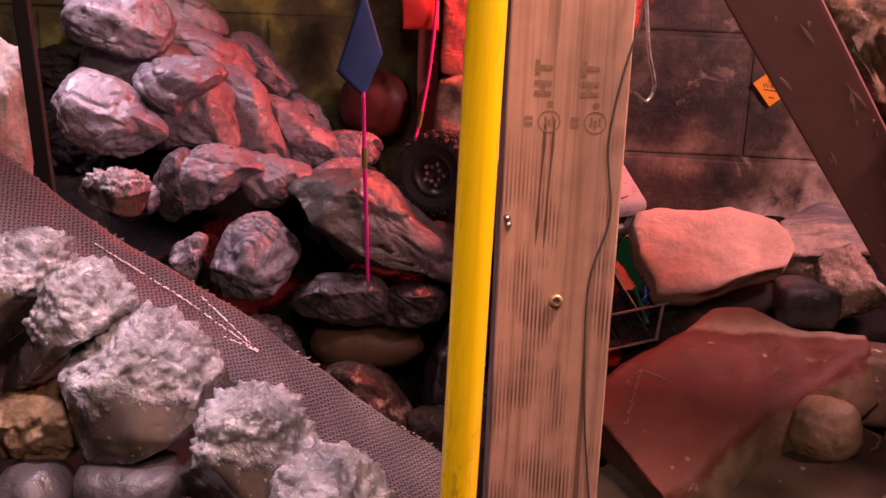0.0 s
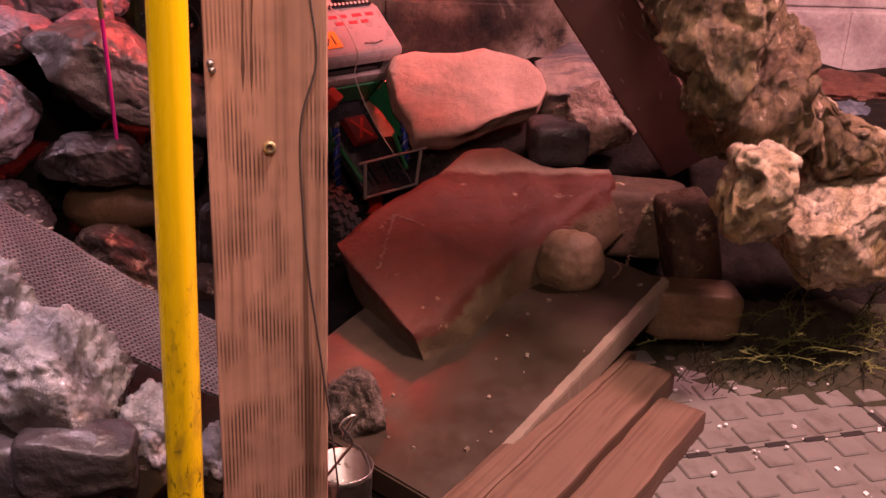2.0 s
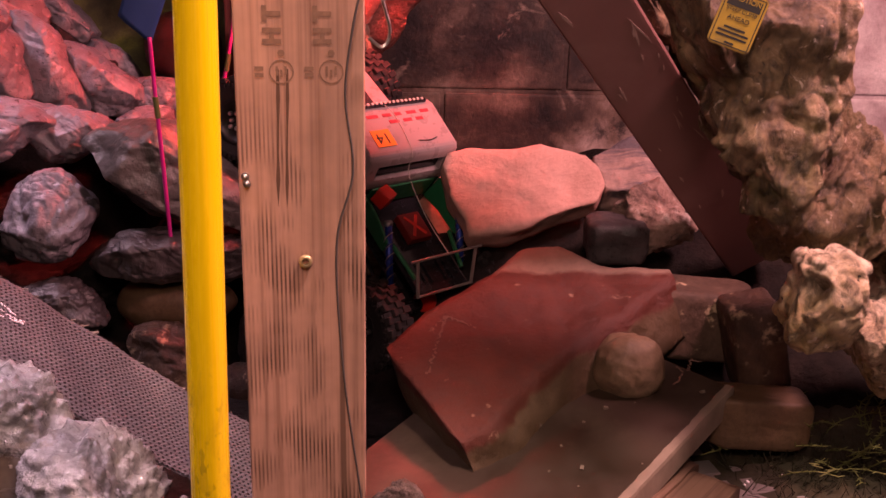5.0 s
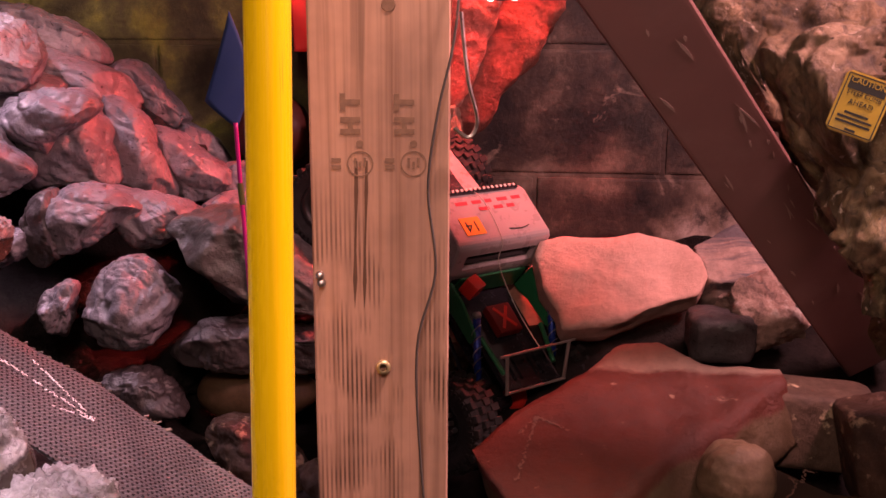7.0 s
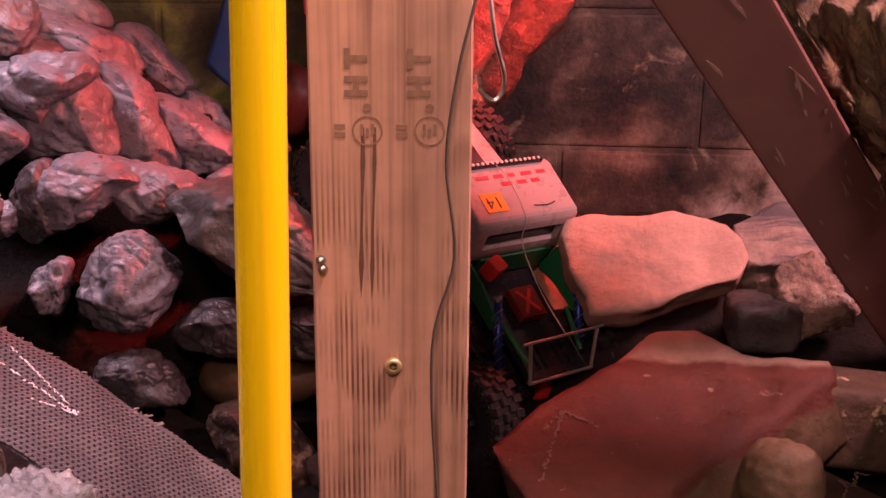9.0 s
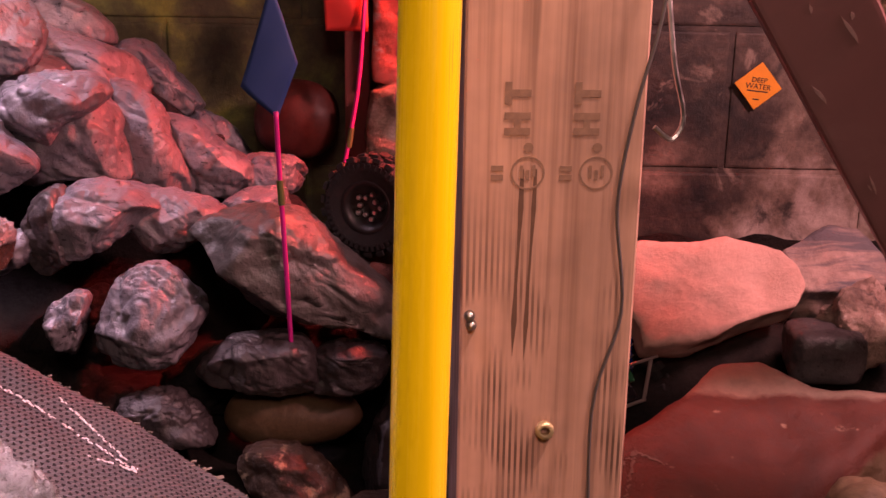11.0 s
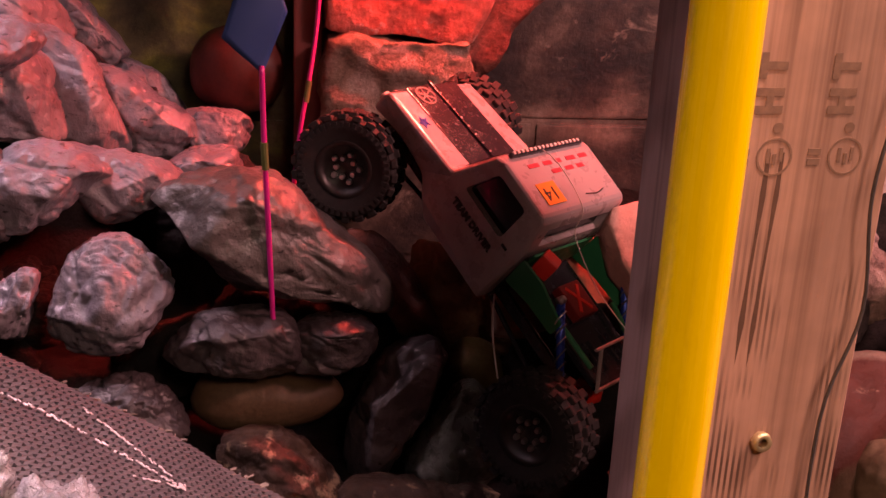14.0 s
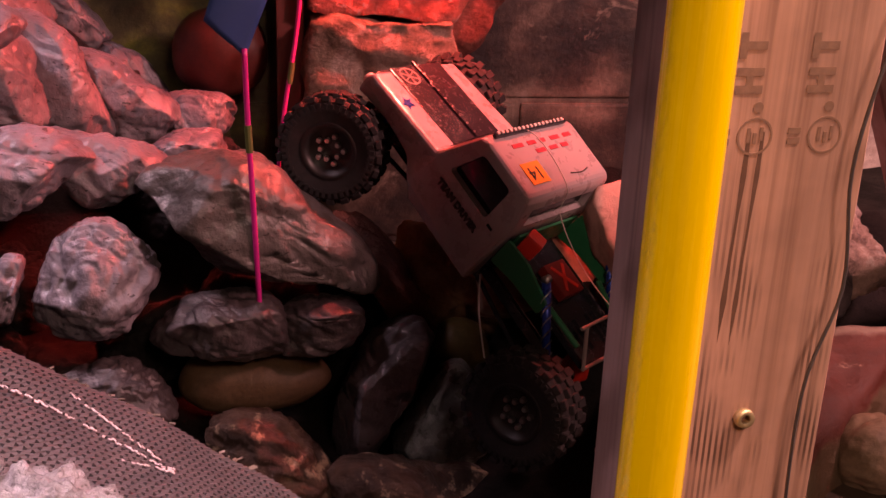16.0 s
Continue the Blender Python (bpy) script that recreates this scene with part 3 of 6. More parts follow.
def rock_mesh(name, dims, seed, style, material):
    cuts, span, swell, mid, fine, power, level = STYLES[style]
    rng = random.Random(seed)
    base, faces = sphere(level)
    p = base / (np.abs(base) ** power).sum(1, keepdims=True) ** (1 / power)
    for _ in range(cuts):
        d = np.array([rng.gauss(0, 1) for _ in range(3)])
        d /= np.linalg.norm(d)
        reach = (p @ d).max() * rng.uniform(*span)
        over = np.maximum(p @ d - reach, 0.0)
        p = p - 0.92 * over[:, None] * d
    off = Vector((seed * 7.31, seed * 3.17, seed * 1.93))
    out = []
    for v, n in zip(p, base):
        w = Vector(v)
        k = swell * noise.noise(w * 1.5 + off) + mid * noise.noise(w * 3.9 + off) + fine * noise.turbulence(w * 7.0 + off, 4, True)
        if style == "f":
            k += 0.10 * noise.turbulence(w * 4.2 + off, 4, True) - 0.08
        out.append((w + Vector(n) * k))
    reach = np.abs(np.array([v[:] for v in out])).max(0)
    dims = [d / r for d, r in zip(dims, reach)]
    if style in "bf":
        for v, n in zip(out, base):
            w = Vector((v.x * dims[0], v.y * dims[1], v.z * dims[2])) + off
            k = wrinkle(w)
            for i in range(3):
                v[i] += n[i] * k / dims[i]
    me = bpy.data.meshes.new(name)
    me.from_pydata([(v.x * dims[0], v.y * dims[1], v.z * dims[2]) for v in out], [], faces)
    me.polygons.foreach_set("use_smooth", [True] * len(me.polygons))
    me.materials.append(M[material])
    return me


def rock(name, label, material, place, dims, tilt, seed, style, rx=0.0):
    """One rock: half sizes in metres, tilt about the view's depth, rx back towards the wall."""
    ob = new(name, rock_mesh(name, dims, seed, style, material))
    ob.matrix_world = pose(*place, rx, tilt, 0)
    return tagged(ob, label, "stone" if "stone" in name else "rock")


def boulder(name, label, material, place, outline, deep, seed, style):
    """A rock of a given face: a rounded outline in x and z, bulged by its half depth, split into facets, creased and roughened."""
    cuts, bulge, chisel = {"crag": (6, 0.58, (0.74, 0.93)), "pit": (6, 0.60, (0.76, 0.94)), "smooth": (0, 0.80, (1, 1)), "crust": (8, 0.50, (0.66, 0.90)), "foam": (8, 0.42, (0.70, 0.92))}[style]
    ring = [Vector(p) * {"crag": 1.16, "crust": 1.03}.get(style, 1.08) for p in outline]
    for _ in range(2):
        ring = [q for a, b in zip(ring, ring[1:] + ring[:1]) for q in (a * 0.8 + b * 0.2, a * 0.2 + b * 0.8)]
    ring = sorted((math.atan2(p.y, p.x), p.length) for p in ring)
    base, faces = sphere(6)
    round_ = np.interp(np.arctan2(base[:, 2], base[:, 0]), [a for a, _ in ring], [r for _, r in ring], period=2 * math.pi)
    rho = np.hypot(base[:, 0], base[:, 2]) + 1e-9
    wide = round_ * rho ** bulge / rho
    p = np.stack([wide * base[:, 0], deep * base[:, 1], wide * base[:, 2]], 1)
    rng = random.Random(seed)
    for _ in range(cuts):
        d = np.array([rng.gauss(0, 0.75), -abs(rng.gauss(0.9, 0.4)), rng.gauss(0, 0.75)])
        d /= np.linalg.norm(d)
        over = np.maximum(p @ d - (p @ d).max() * rng.uniform(*chisel), 0.0)
        p = p - 0.93 * over[:, None] * d
    off = Vector((seed * 7.31, seed * 3.17, seed * 1.93))
    size = float(round_.mean())
    out, cover = [], []
    for v, n in zip(p, base):
        n = Vector(n)
        w = Vector(v) + off
        k = 0.07 * size * noise.noise(w * (0.9 / size)) + 0.035 * size * noise.noise(w * (2.6 / size))
        if style == "smooth":
            k *= 0.5
        else:
            k += wrinkle(w)
        if style == "crag":
            run = Vector((w.x * 9 + w.z * 13, w.y * 8, w.z * 9 - w.x * 4)) + Vector((1, 1, 1)) * 0.7 * noise.noise(w * 9)
            k += 0.5 * wrinkle(w * 1.9) - 0.0035 * max(0.0, 1.0 - abs(noise.noise(run)) * 6.0)
            k -= 0.0030 * max(0.0, noise.noise(w * 48) - 0.1) + 0.0016 * max(0.0, noise.noise(w * 90) - 0.1)
        elif style == "pit":
            k -= 0.006 * max(0.0, noise.noise(w * 60) - 0.12) + 0.004 * max(0.0, noise.noise(w * 34) - 0.1)
            k += 0.8 * wrinkle(w * 2.3)
        elif style == "crust":
            k -= 0.7 * wrinkle(w)
            drip = max(0.0, noise.noise(Vector((w.x * 48, w.y * 48, w.z * 6))) - 0.08)
            up = max(0.0, min(1.0, 0.02 + 1.9 * n.z + 0.55 * noise.noise(w * 13) + 1.1 * drip))
            knobs = max(0.0, 1.0 - 1.5 * noise.voronoi(w * 88)[0][0])
            beads = max(0.0, 1.0 - 1.5 * noise.voronoi(w * 190)[0][0])
            k += up * (0.001 + 0.0080 * knobs + 0.0046 * beads + 0.004 * noise.noise(w * 30) - 0.007 * max(0.0, noise.noise(w * 64) - 0.1))
            cover.append(up)
        elif style == "foam":
            run = Vector((w.x * 15 - w.z * 7, w.y * 12, w.z * 5 + w.x * 3)) + Vector((1, 1, 1)) * 0.8 * noise.noise(w * 8)
            k += 0.008 * noise.noise(run) - 0.007 * max(0.0, 1.0 - abs(noise.noise(run * 0.7)) * 5) + 0.006 * noise.noise(w * 28) + 0.0040 * noise.noise(w * 52) + 0.0018 * noise.noise(w * 110)
            k -= 0.008 * max(0.0, noise.noise(w * 58) - 0.30)
            drip = Vector((w.x * 34 - w.z * 10, w.y * 34, w.z * 7)) + Vector((1, 1, 1)) * 0.9 * noise.noise(w * 17)
            k -= 0.0075 * max(0.0, 1.0 - abs(noise.noise(drip)) * 4.0) - 0.005 * abs(noise.noise(drip * 2.3))
        out.append(Vector(v) + n * k)
    me = bpy.data.meshes.new(name)
    me.from_pydata([v[:] for v in out], [], faces)
    if cover:
        me.attributes.new("plaster", "FLOAT", "POINT").data.foreach_set("value", cover)
    me.polygons.foreach_set("use_smooth", [True] * len(me.polygons))
    me.materials.append(M[material])
    ob = new(name, me)
    ob.location = place
    return tagged(ob, label, "stone" if "stone" in name else "rock")


def fused(name, label, material, lobes, voxel, style, seed, dents=()):
    """Sculpted rock: rounded lobes merged into one skin, then creased and roughened."""
    verts, faces = [], []
    base, tris = sphere(5)
    rng = random.Random(seed)
    for place, dims, tilt in lobes:
        power = 3.4 if style == "block" else 2.8
        cuts, shave = (5, (0.80, 0.95)) if style == "knob" else (13, (0.58, 0.90))
        p = base / (np.abs(base) ** power).sum(1, keepdims=True) ** (1 / power)
        for _ in range(cuts):
            d = np.array([rng.gauss(0, 1) for _ in range(3)])
            d /= np.linalg.norm(d)
            over = np.maximum(p @ d - (p @ d).max() * rng.uniform(*shave), 0.0)
            p = p - 0.96 * over[:, None] * d
        m = pose(*place, 0, tilt, 0) @ Matrix.Diagonal((*dims, 1))
        grow = 1.12 / np.abs(p).max()
        k = len(verts)
        verts += [m @ Vector(v * grow) for v in p]
        faces += [[i + k for i in f] for f in tris]
    me = bpy.data.meshes.new(name)
    me.from_pydata(verts, [], faces)
    raw = new(name, me)
    mod = raw.modifiers.new("merge", "REMESH")
    mod.mode, mod.voxel_size = "VOXEL", voxel
    soft = raw.modifiers.new("soften", "SMOOTH")
    soft.factor, soft.iterations = 0.5, 1
    bpy.context.view_layer.update()
    skin = bpy.data.meshes.new_from_object(raw.evaluated_get(bpy.context.evaluated_depsgraph_get()))
    bpy.data.objects.remove(raw)
    off = Vector((seed * 5.1, seed * 2.3, seed * 3.7))
    for v, n in zip(skin.vertices, [x.vector.copy() for x in skin.vertex_normals]):
        w = v.co + off
        warp = Vector((noise.noise(w * 6), noise.noise(w * 6 + off), noise.noise(w * 6 - off))) * 0.05
        u = w + warp
        flow = Vector((u.x * 4.0 + u.z * 8.0, u.y * 7.0, u.z * 9.0 + u.x * 6.0))
        k = 1.2 * wrinkle(w) + 0.004 * noise.noise(w * 9) - 0.0035 * max(0.0, 1.0 - abs(noise.noise(flow)) * 7.0)
        k += 0.003 * noise.noise(w * 33) - 0.002 * max(0.0, 1.0 - abs(noise.noise(w * 17)) * 6)
        k -= 0.0040 * max(0.0, 1.0 - abs(noise.noise(w * 40)) * 5.0)
        k += 0.0030 * noise.noise(w * 48) + 0.0018 * noise.noise(w * 105) - 0.010 * max(0.0, noise.noise(w * 62) - 0.28)
        if style == "block":
            k += 0.004 * noise.noise(w * 20) - 0.005 * max(0.0, 1.0 - abs(noise.noise(w * 8)) * 9)
        for place, r, depth in dents:
            far = (v.co - Vector(place)).length / r
            if far < 1:
                k -= depth * (1 - far * far)
        v.co += n * k
    skin.name = name
    skin.polygons.foreach_set("use_smooth", [True] * len(skin.polygons))
    skin.materials.clear()
    skin.materials.append(M[material])
    return tagged(new(name, skin), label, "rock")


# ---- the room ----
floor = new("floor", as_mesh("floor", boxed(5.0, 4.4, 0.1, pose(0.1, -1.8, -0.055)), M["gapground"]))
tagged(floor, "dark floor under the rocks and mats, near black as shade in the gaps", "floor", kind="structure")
ceiling = new("ceiling", as_mesh("ceiling", boxed(5.0, 4.4, 0.1, pose(0.1, -1.8, 2.45)), M["roomwall"]))
tagged(ceiling, "plain dim ceiling", "ceiling", kind="structure")
for nm, sx, sy, x, y in (("wall_south", 5.0, 0.1, 0.1, -4.05), ("wall_west", 0.1, 4.4, -2.45, -1.8), ("wall_east", 0.1, 4.4, 2.65, -1.8)):
    w = new(nm, as_mesh(nm, boxed(sx, sy, 2.4, pose(x, y, 1.2)), M["roomwall"]))
    tagged(w, "plain dim room wall", "wall", kind="structure")

# block wall: mortar behind, blocks proud of it
wall = new("wall_north", as_mesh("wall_north", boxed(5.0, 0.12, 2.4, pose(0.1, 0.067, 1.2)), M["blockwall"]))
tagged(wall, "concrete block wall sprayed olive, brown and smoky black", "wall", kind="structure")
block_mesh = as_mesh("block", boxed(0.398, 0.03, 0.195, None, 0.004), M["blockwall"])
for row in range(0, 6):
    for col in range(-3, 5):
        b = new("block", block_mesh)
        b.parent = wall
        b.location = (-0.282 + 0.406 * col + (0.203 if row % 2 else 0.0), 0.0185, 0.200 - 0.2035 + 0.2035 * row)

# unseen deck over post and brace, added to keep overhead lamp light off the rocks
deck = new("light_block_deck", as_mesh("light_block_deck", boxed(0.75, 1.0, 0.04, pose(0.225, -0.50, 1.02), 0.003), M["plank_red"]))
tagged(deck, "unseen deck board above the rocks, added to block lamp light", "ceiling", kind="structure")

# added mounds under the rock pile and the slabs, near black as shade
def mound(name, label, x0, x1, y0, y1, height):
    nx, ny = 60, 40
    verts, faces = [], []
    for j in range(ny):
        for i in range(nx):
            x, y = x0 + (x1 - x0) * i / (nx - 1), y0 + (y1 - y0) * j / (ny - 1)
            verts.append((x, y, max(-0.004, height(x, y)) + 0.02 * noise.noise((x * 14, y * 14, 3)) * min(1, max(0, height(x, y)) * 12)))
    for j in range(ny - 1):
        for i in range(nx - 1):
            a = j * nx + i
            faces.append((a, a + 1, a + nx + 1, a + nx))
    me = bpy.data.meshes.new(name)
    me.from_pydata(verts, [], faces)
    me.polygons.foreach_set("use_smooth", [True] * len(me.polygons))
    me.materials.append(M["gapground"])
    return tagged(new(name, me), label, "mound", kind="structure")


def step(v):
    v = max(0.0, min(1.0, v))
    return v * v * (3 - 2 * v)


mound("mound_west", "added mound under the rock pile, near black as shade in the gaps", -1.6, 0.02, -1.25, 0.0,
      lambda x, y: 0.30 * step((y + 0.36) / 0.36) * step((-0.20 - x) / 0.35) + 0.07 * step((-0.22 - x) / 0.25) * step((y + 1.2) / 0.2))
mound("mound_east", "added mound under the stone slabs, near black as shade in the gaps", -0.02, 1.3, -0.62, 0.0,
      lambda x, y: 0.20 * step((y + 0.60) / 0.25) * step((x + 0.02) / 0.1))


# ---- rocks ----
rock("red_boulder", "smooth round red boulder in the wall's corner", "redsmooth", (-0.283, -0.075, 0.378), (0.060, 0.046, 0.056), 0, 26, "p")
rock("pink_rock", "pale pinkish rock beside a black strap", "pale", (-0.739, -0.450, 0.386), (0.061, 0.059, 0.115), 0, 32, "b")
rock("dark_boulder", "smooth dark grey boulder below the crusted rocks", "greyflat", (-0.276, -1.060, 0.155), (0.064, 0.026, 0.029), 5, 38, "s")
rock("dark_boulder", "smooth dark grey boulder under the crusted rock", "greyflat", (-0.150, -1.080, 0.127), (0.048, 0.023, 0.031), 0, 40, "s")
rock("porous_rock", "porous brown lava rock at the foot of the post", "porous", (0.067, -0.880, 0.046), (0.037, 0.036, 0.053), 0, 42, "f")
rock("conglomerate_rock", "crumbly conglomerate rock with pale chips", "conglom", (0.384, -0.455, 0.226), (0.066, 0.050, 0.052), 0, 46, "f")
rock("grey_stone", "flat-faced grey stone under the conglomerate rock", "greyflat", (0.335, -0.480, 0.207), (0.040, 0.034, 0.030), 0, 47, "s")
rock("river_stone", "rounded tan stone on the brown ramp board", "rivertan", (0.322, -0.672, 0.118), (0.041, 0.034, 0.040), -4, 49, "r")
rock("brown_block", "dark brown block splashed with pale plaster spots", "spotted", (0.423, -0.555, 0.130), (0.074, 0.037, 0.046), 4, 50, "k")
rock("red_rock", "dark red block of rock at the beam's foot", "brown", (0.479, -0.620, 0.125), (0.032, 0.035, 0.059), -14, 58, "k")
rock("red_rock", "bed of rough red rock along the far wall", "redrock", (0.856, -0.160, 0.193), (0.137, 0.080, 0.033), 2, 59, "f")
rock("blue_rock", "blue-grey rough rock beyond the rock shoulder", "bluerock", (0.854, -0.250, 0.171), (0.061, 0.059, 0.039), 8, 60, "f")
rock("tan_block", "weathered brown block beside the ramp board", "river", (0.472, -0.675, 0.058), (0.060, 0.028, 0.032), 3, 61, "k")
rock("dark_boulder", "smooth dark grey boulder at the foot of the pile", "greyflat", (-0.219, -1.070, 0.106), (0.040, 0.024, 0.038), 0, 67, "s")
boulder("grey_boulder", "angular grey painted rock with a black-shaded foot", "painted", (-0.534, -0.250, 0.375), [(-0.082, -0.045), (-0.062, -0.010), (-0.034, 0.035), (-0.004, 0.074), (0.026, 0.078), (0.037, 0.050), (0.052, 0.022), (0.061, -0.014), (0.064, -0.047), (0.016, -0.041), (-0.022, -0.048), (-0.052, -0.053)], 0.060, 301, "crag")
boulder("grey_boulder", "broad mauve-grey painted lobe beside the crest", "painted", (-0.627, -0.200, 0.445), [(-0.078, 0.043), (-0.022, 0.041), (0.036, 0.029), (0.073, 0.011), (0.062, -0.014), (0.030, -0.032), (-0.016, -0.036), (-0.085, -0.041)], 0.060, 302, "crag")
boulder("grey_boulder", "long mauve painted rock lobe running down the crest", "painted", (-0.579, -0.140, 0.468), [(-0.134, 0.044), (-0.064, 0.047), (-0.008, 0.030), (0.041, 0.017), (0.075, 0.001), (0.098, -0.026), (0.106, -0.046), (0.072, -0.037), (0.030, -0.025), (-0.016, -0.015), (-0.061, 0.002), (-0.138, 0.009)], 0.060, 303, "crag")
boulder("grey_boulder", "mauve painted rock at the top of the crest", "painted", (-0.627, -0.080, 0.517), [(-0.118, 0.045), (-0.038, 0.046), (0.016, 0.032), (0.062, 0.008), (0.088, -0.015), (0.091, -0.038), (0.058, -0.034), (0.011, -0.025), (-0.045, -0.013), (-0.124, -0.005)], 0.055, 304, "crag")
boulder("grey_boulder", "pale rounded lobe against the olive wall", "painted", (-0.482, -0.060, 0.432), [(-0.053, 0.038), (-0.036, 0.044), (-0.015, 0.046), (0.008, 0.029), (0.031, 0.001), (0.055, -0.029), (0.064, -0.052), (0.025, -0.051), (-0.006, -0.035), (-0.027, -0.007), (-0.045, 0.017)], 0.045, 305, "crag")
boulder("grey_boulder", "reddish lit painted lobe in the middle of the crest", "painted", (-0.464, -0.190, 0.368), [(-0.045, 0.065), (-0.018, 0.067), (0.011, 0.050), (0.033, 0.024), (0.044, -0.008), (0.054, -0.045), (0.054, -0.068), (0.007, -0.069), (-0.019, -0.054), (-0.030, -0.020), (-0.040, 0.014), (-0.050, 0.044)], 0.050, 306, "crag")
boulder("grey_boulder", "reddish lit painted rock lobe with a pocked face", "painted", (-0.392, -0.150, 0.332), [(-0.054, 0.056), (-0.019, 0.049), (0.015, 0.026), (0.049, 0.003), (0.058, -0.022), (0.045, -0.041), (0.007, -0.050), (-0.021, -0.039), (-0.034, -0.012), (-0.047, 0.030)], 0.045, 307, "crag")
boulder("grey_boulder", "narrow painted lobe along the back of the crest", "painted", (-0.390, -0.070, 0.351), [(-0.052, 0.034), (-0.026, 0.036), (0.014, 0.016), (0.037, -0.021), (0.043, -0.039), (0.011, -0.025), (-0.028, -0.001)], 0.035, 308, "crag")
boulder("red_lit_rock", "smooth painted rock at the truck's front tyre", "painted", (-0.307, -0.130, 0.312), [(-0.035, 0.021), (-0.002, 0.027), (0.036, 0.018), (0.044, -0.005), (0.020, -0.027), (-0.023, -0.028), (-0.040, -0.006)], 0.040, 309, "crag")
boulder("grey_boulder", "low painted rock wedged under the crest", "painted", (-0.319, -0.210, 0.287), [(-0.048, -0.008), (-0.027, 0.010), (0.004, 0.021), (0.035, 0.020), (0.040, -0.003), (0.025, -0.019), (-0.029, -0.021)], 0.045, 310, "crag")
boulder("grey_boulder", "rounded grey boulder on the ridge over a dark hollow", "painted", (-0.474, -0.360, 0.302), [(-0.065, -0.022), (-0.053, 0.003), (-0.030, 0.032), (0.000, 0.045), (0.031, 0.039), (0.058, 0.022), (0.072, 0.004), (0.038, -0.008), (0.011, -0.031), (-0.015, -0.044), (-0.047, -0.040)], 0.060, 311, "crag")
boulder("grey_boulder", "painted saddle of rock bridging the ridge, lit red on top", "painted", (-0.392, -0.320, 0.296), [(-0.073, 0.037), (-0.023, 0.032), (0.020, 0.029), (0.054, 0.011), (0.067, -0.006), (0.030, -0.020), (-0.001, -0.042), (-0.026, -0.032), (-0.050, -0.008)], 0.050, 312, "crag")
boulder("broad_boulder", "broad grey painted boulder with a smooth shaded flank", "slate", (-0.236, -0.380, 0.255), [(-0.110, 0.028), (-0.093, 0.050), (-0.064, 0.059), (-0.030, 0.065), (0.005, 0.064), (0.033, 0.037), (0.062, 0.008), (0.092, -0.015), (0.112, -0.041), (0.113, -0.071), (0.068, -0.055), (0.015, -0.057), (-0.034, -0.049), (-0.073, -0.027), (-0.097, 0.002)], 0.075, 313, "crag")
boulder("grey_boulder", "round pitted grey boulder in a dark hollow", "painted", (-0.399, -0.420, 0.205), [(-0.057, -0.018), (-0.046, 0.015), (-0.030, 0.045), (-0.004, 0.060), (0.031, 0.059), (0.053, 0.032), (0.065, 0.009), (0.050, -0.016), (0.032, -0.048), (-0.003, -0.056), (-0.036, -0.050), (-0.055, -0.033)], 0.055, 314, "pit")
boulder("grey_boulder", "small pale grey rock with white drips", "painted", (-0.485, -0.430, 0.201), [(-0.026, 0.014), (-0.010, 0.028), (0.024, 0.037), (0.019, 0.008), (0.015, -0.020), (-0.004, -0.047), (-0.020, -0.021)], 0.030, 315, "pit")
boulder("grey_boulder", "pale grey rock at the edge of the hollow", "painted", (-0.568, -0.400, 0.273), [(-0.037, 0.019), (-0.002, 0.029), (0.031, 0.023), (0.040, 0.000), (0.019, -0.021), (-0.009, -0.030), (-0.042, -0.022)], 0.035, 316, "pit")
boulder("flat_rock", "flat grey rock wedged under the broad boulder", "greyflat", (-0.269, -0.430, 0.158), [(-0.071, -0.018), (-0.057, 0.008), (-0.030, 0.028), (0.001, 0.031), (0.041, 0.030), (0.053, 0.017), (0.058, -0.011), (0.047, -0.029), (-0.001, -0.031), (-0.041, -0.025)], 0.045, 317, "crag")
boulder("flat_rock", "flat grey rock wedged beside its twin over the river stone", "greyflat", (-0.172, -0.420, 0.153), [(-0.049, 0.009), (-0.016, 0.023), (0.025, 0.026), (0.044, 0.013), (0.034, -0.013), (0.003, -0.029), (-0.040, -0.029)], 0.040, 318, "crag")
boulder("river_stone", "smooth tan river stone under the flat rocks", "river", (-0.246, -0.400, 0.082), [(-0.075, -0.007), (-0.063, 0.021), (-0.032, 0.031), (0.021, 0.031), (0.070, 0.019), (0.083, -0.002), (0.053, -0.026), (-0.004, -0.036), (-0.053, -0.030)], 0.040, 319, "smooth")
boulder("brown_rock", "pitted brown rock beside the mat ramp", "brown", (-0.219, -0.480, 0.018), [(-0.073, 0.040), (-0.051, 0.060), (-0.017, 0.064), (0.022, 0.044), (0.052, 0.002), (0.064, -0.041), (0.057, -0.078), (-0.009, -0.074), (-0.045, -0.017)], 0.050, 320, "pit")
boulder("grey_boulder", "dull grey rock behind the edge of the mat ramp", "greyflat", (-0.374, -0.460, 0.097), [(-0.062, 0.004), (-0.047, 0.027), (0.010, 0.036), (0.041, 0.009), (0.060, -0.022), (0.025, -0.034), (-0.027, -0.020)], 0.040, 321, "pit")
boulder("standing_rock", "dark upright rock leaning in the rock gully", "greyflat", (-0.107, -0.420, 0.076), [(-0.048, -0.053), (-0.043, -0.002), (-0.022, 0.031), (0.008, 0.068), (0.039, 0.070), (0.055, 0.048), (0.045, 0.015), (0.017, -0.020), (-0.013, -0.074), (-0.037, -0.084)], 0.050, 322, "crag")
boulder("red_rock", "glossy reddish rock split into ridges", "redrock", (-0.095, -0.360, 0.178), [(-0.058, 0.071), (-0.019, 0.064), (0.008, 0.029), (0.023, 0.002), (0.049, -0.047), (0.053, -0.078), (0.021, -0.057), (-0.006, -0.034), (-0.026, 0.007), (-0.046, 0.043)], 0.040, 323, "crag")
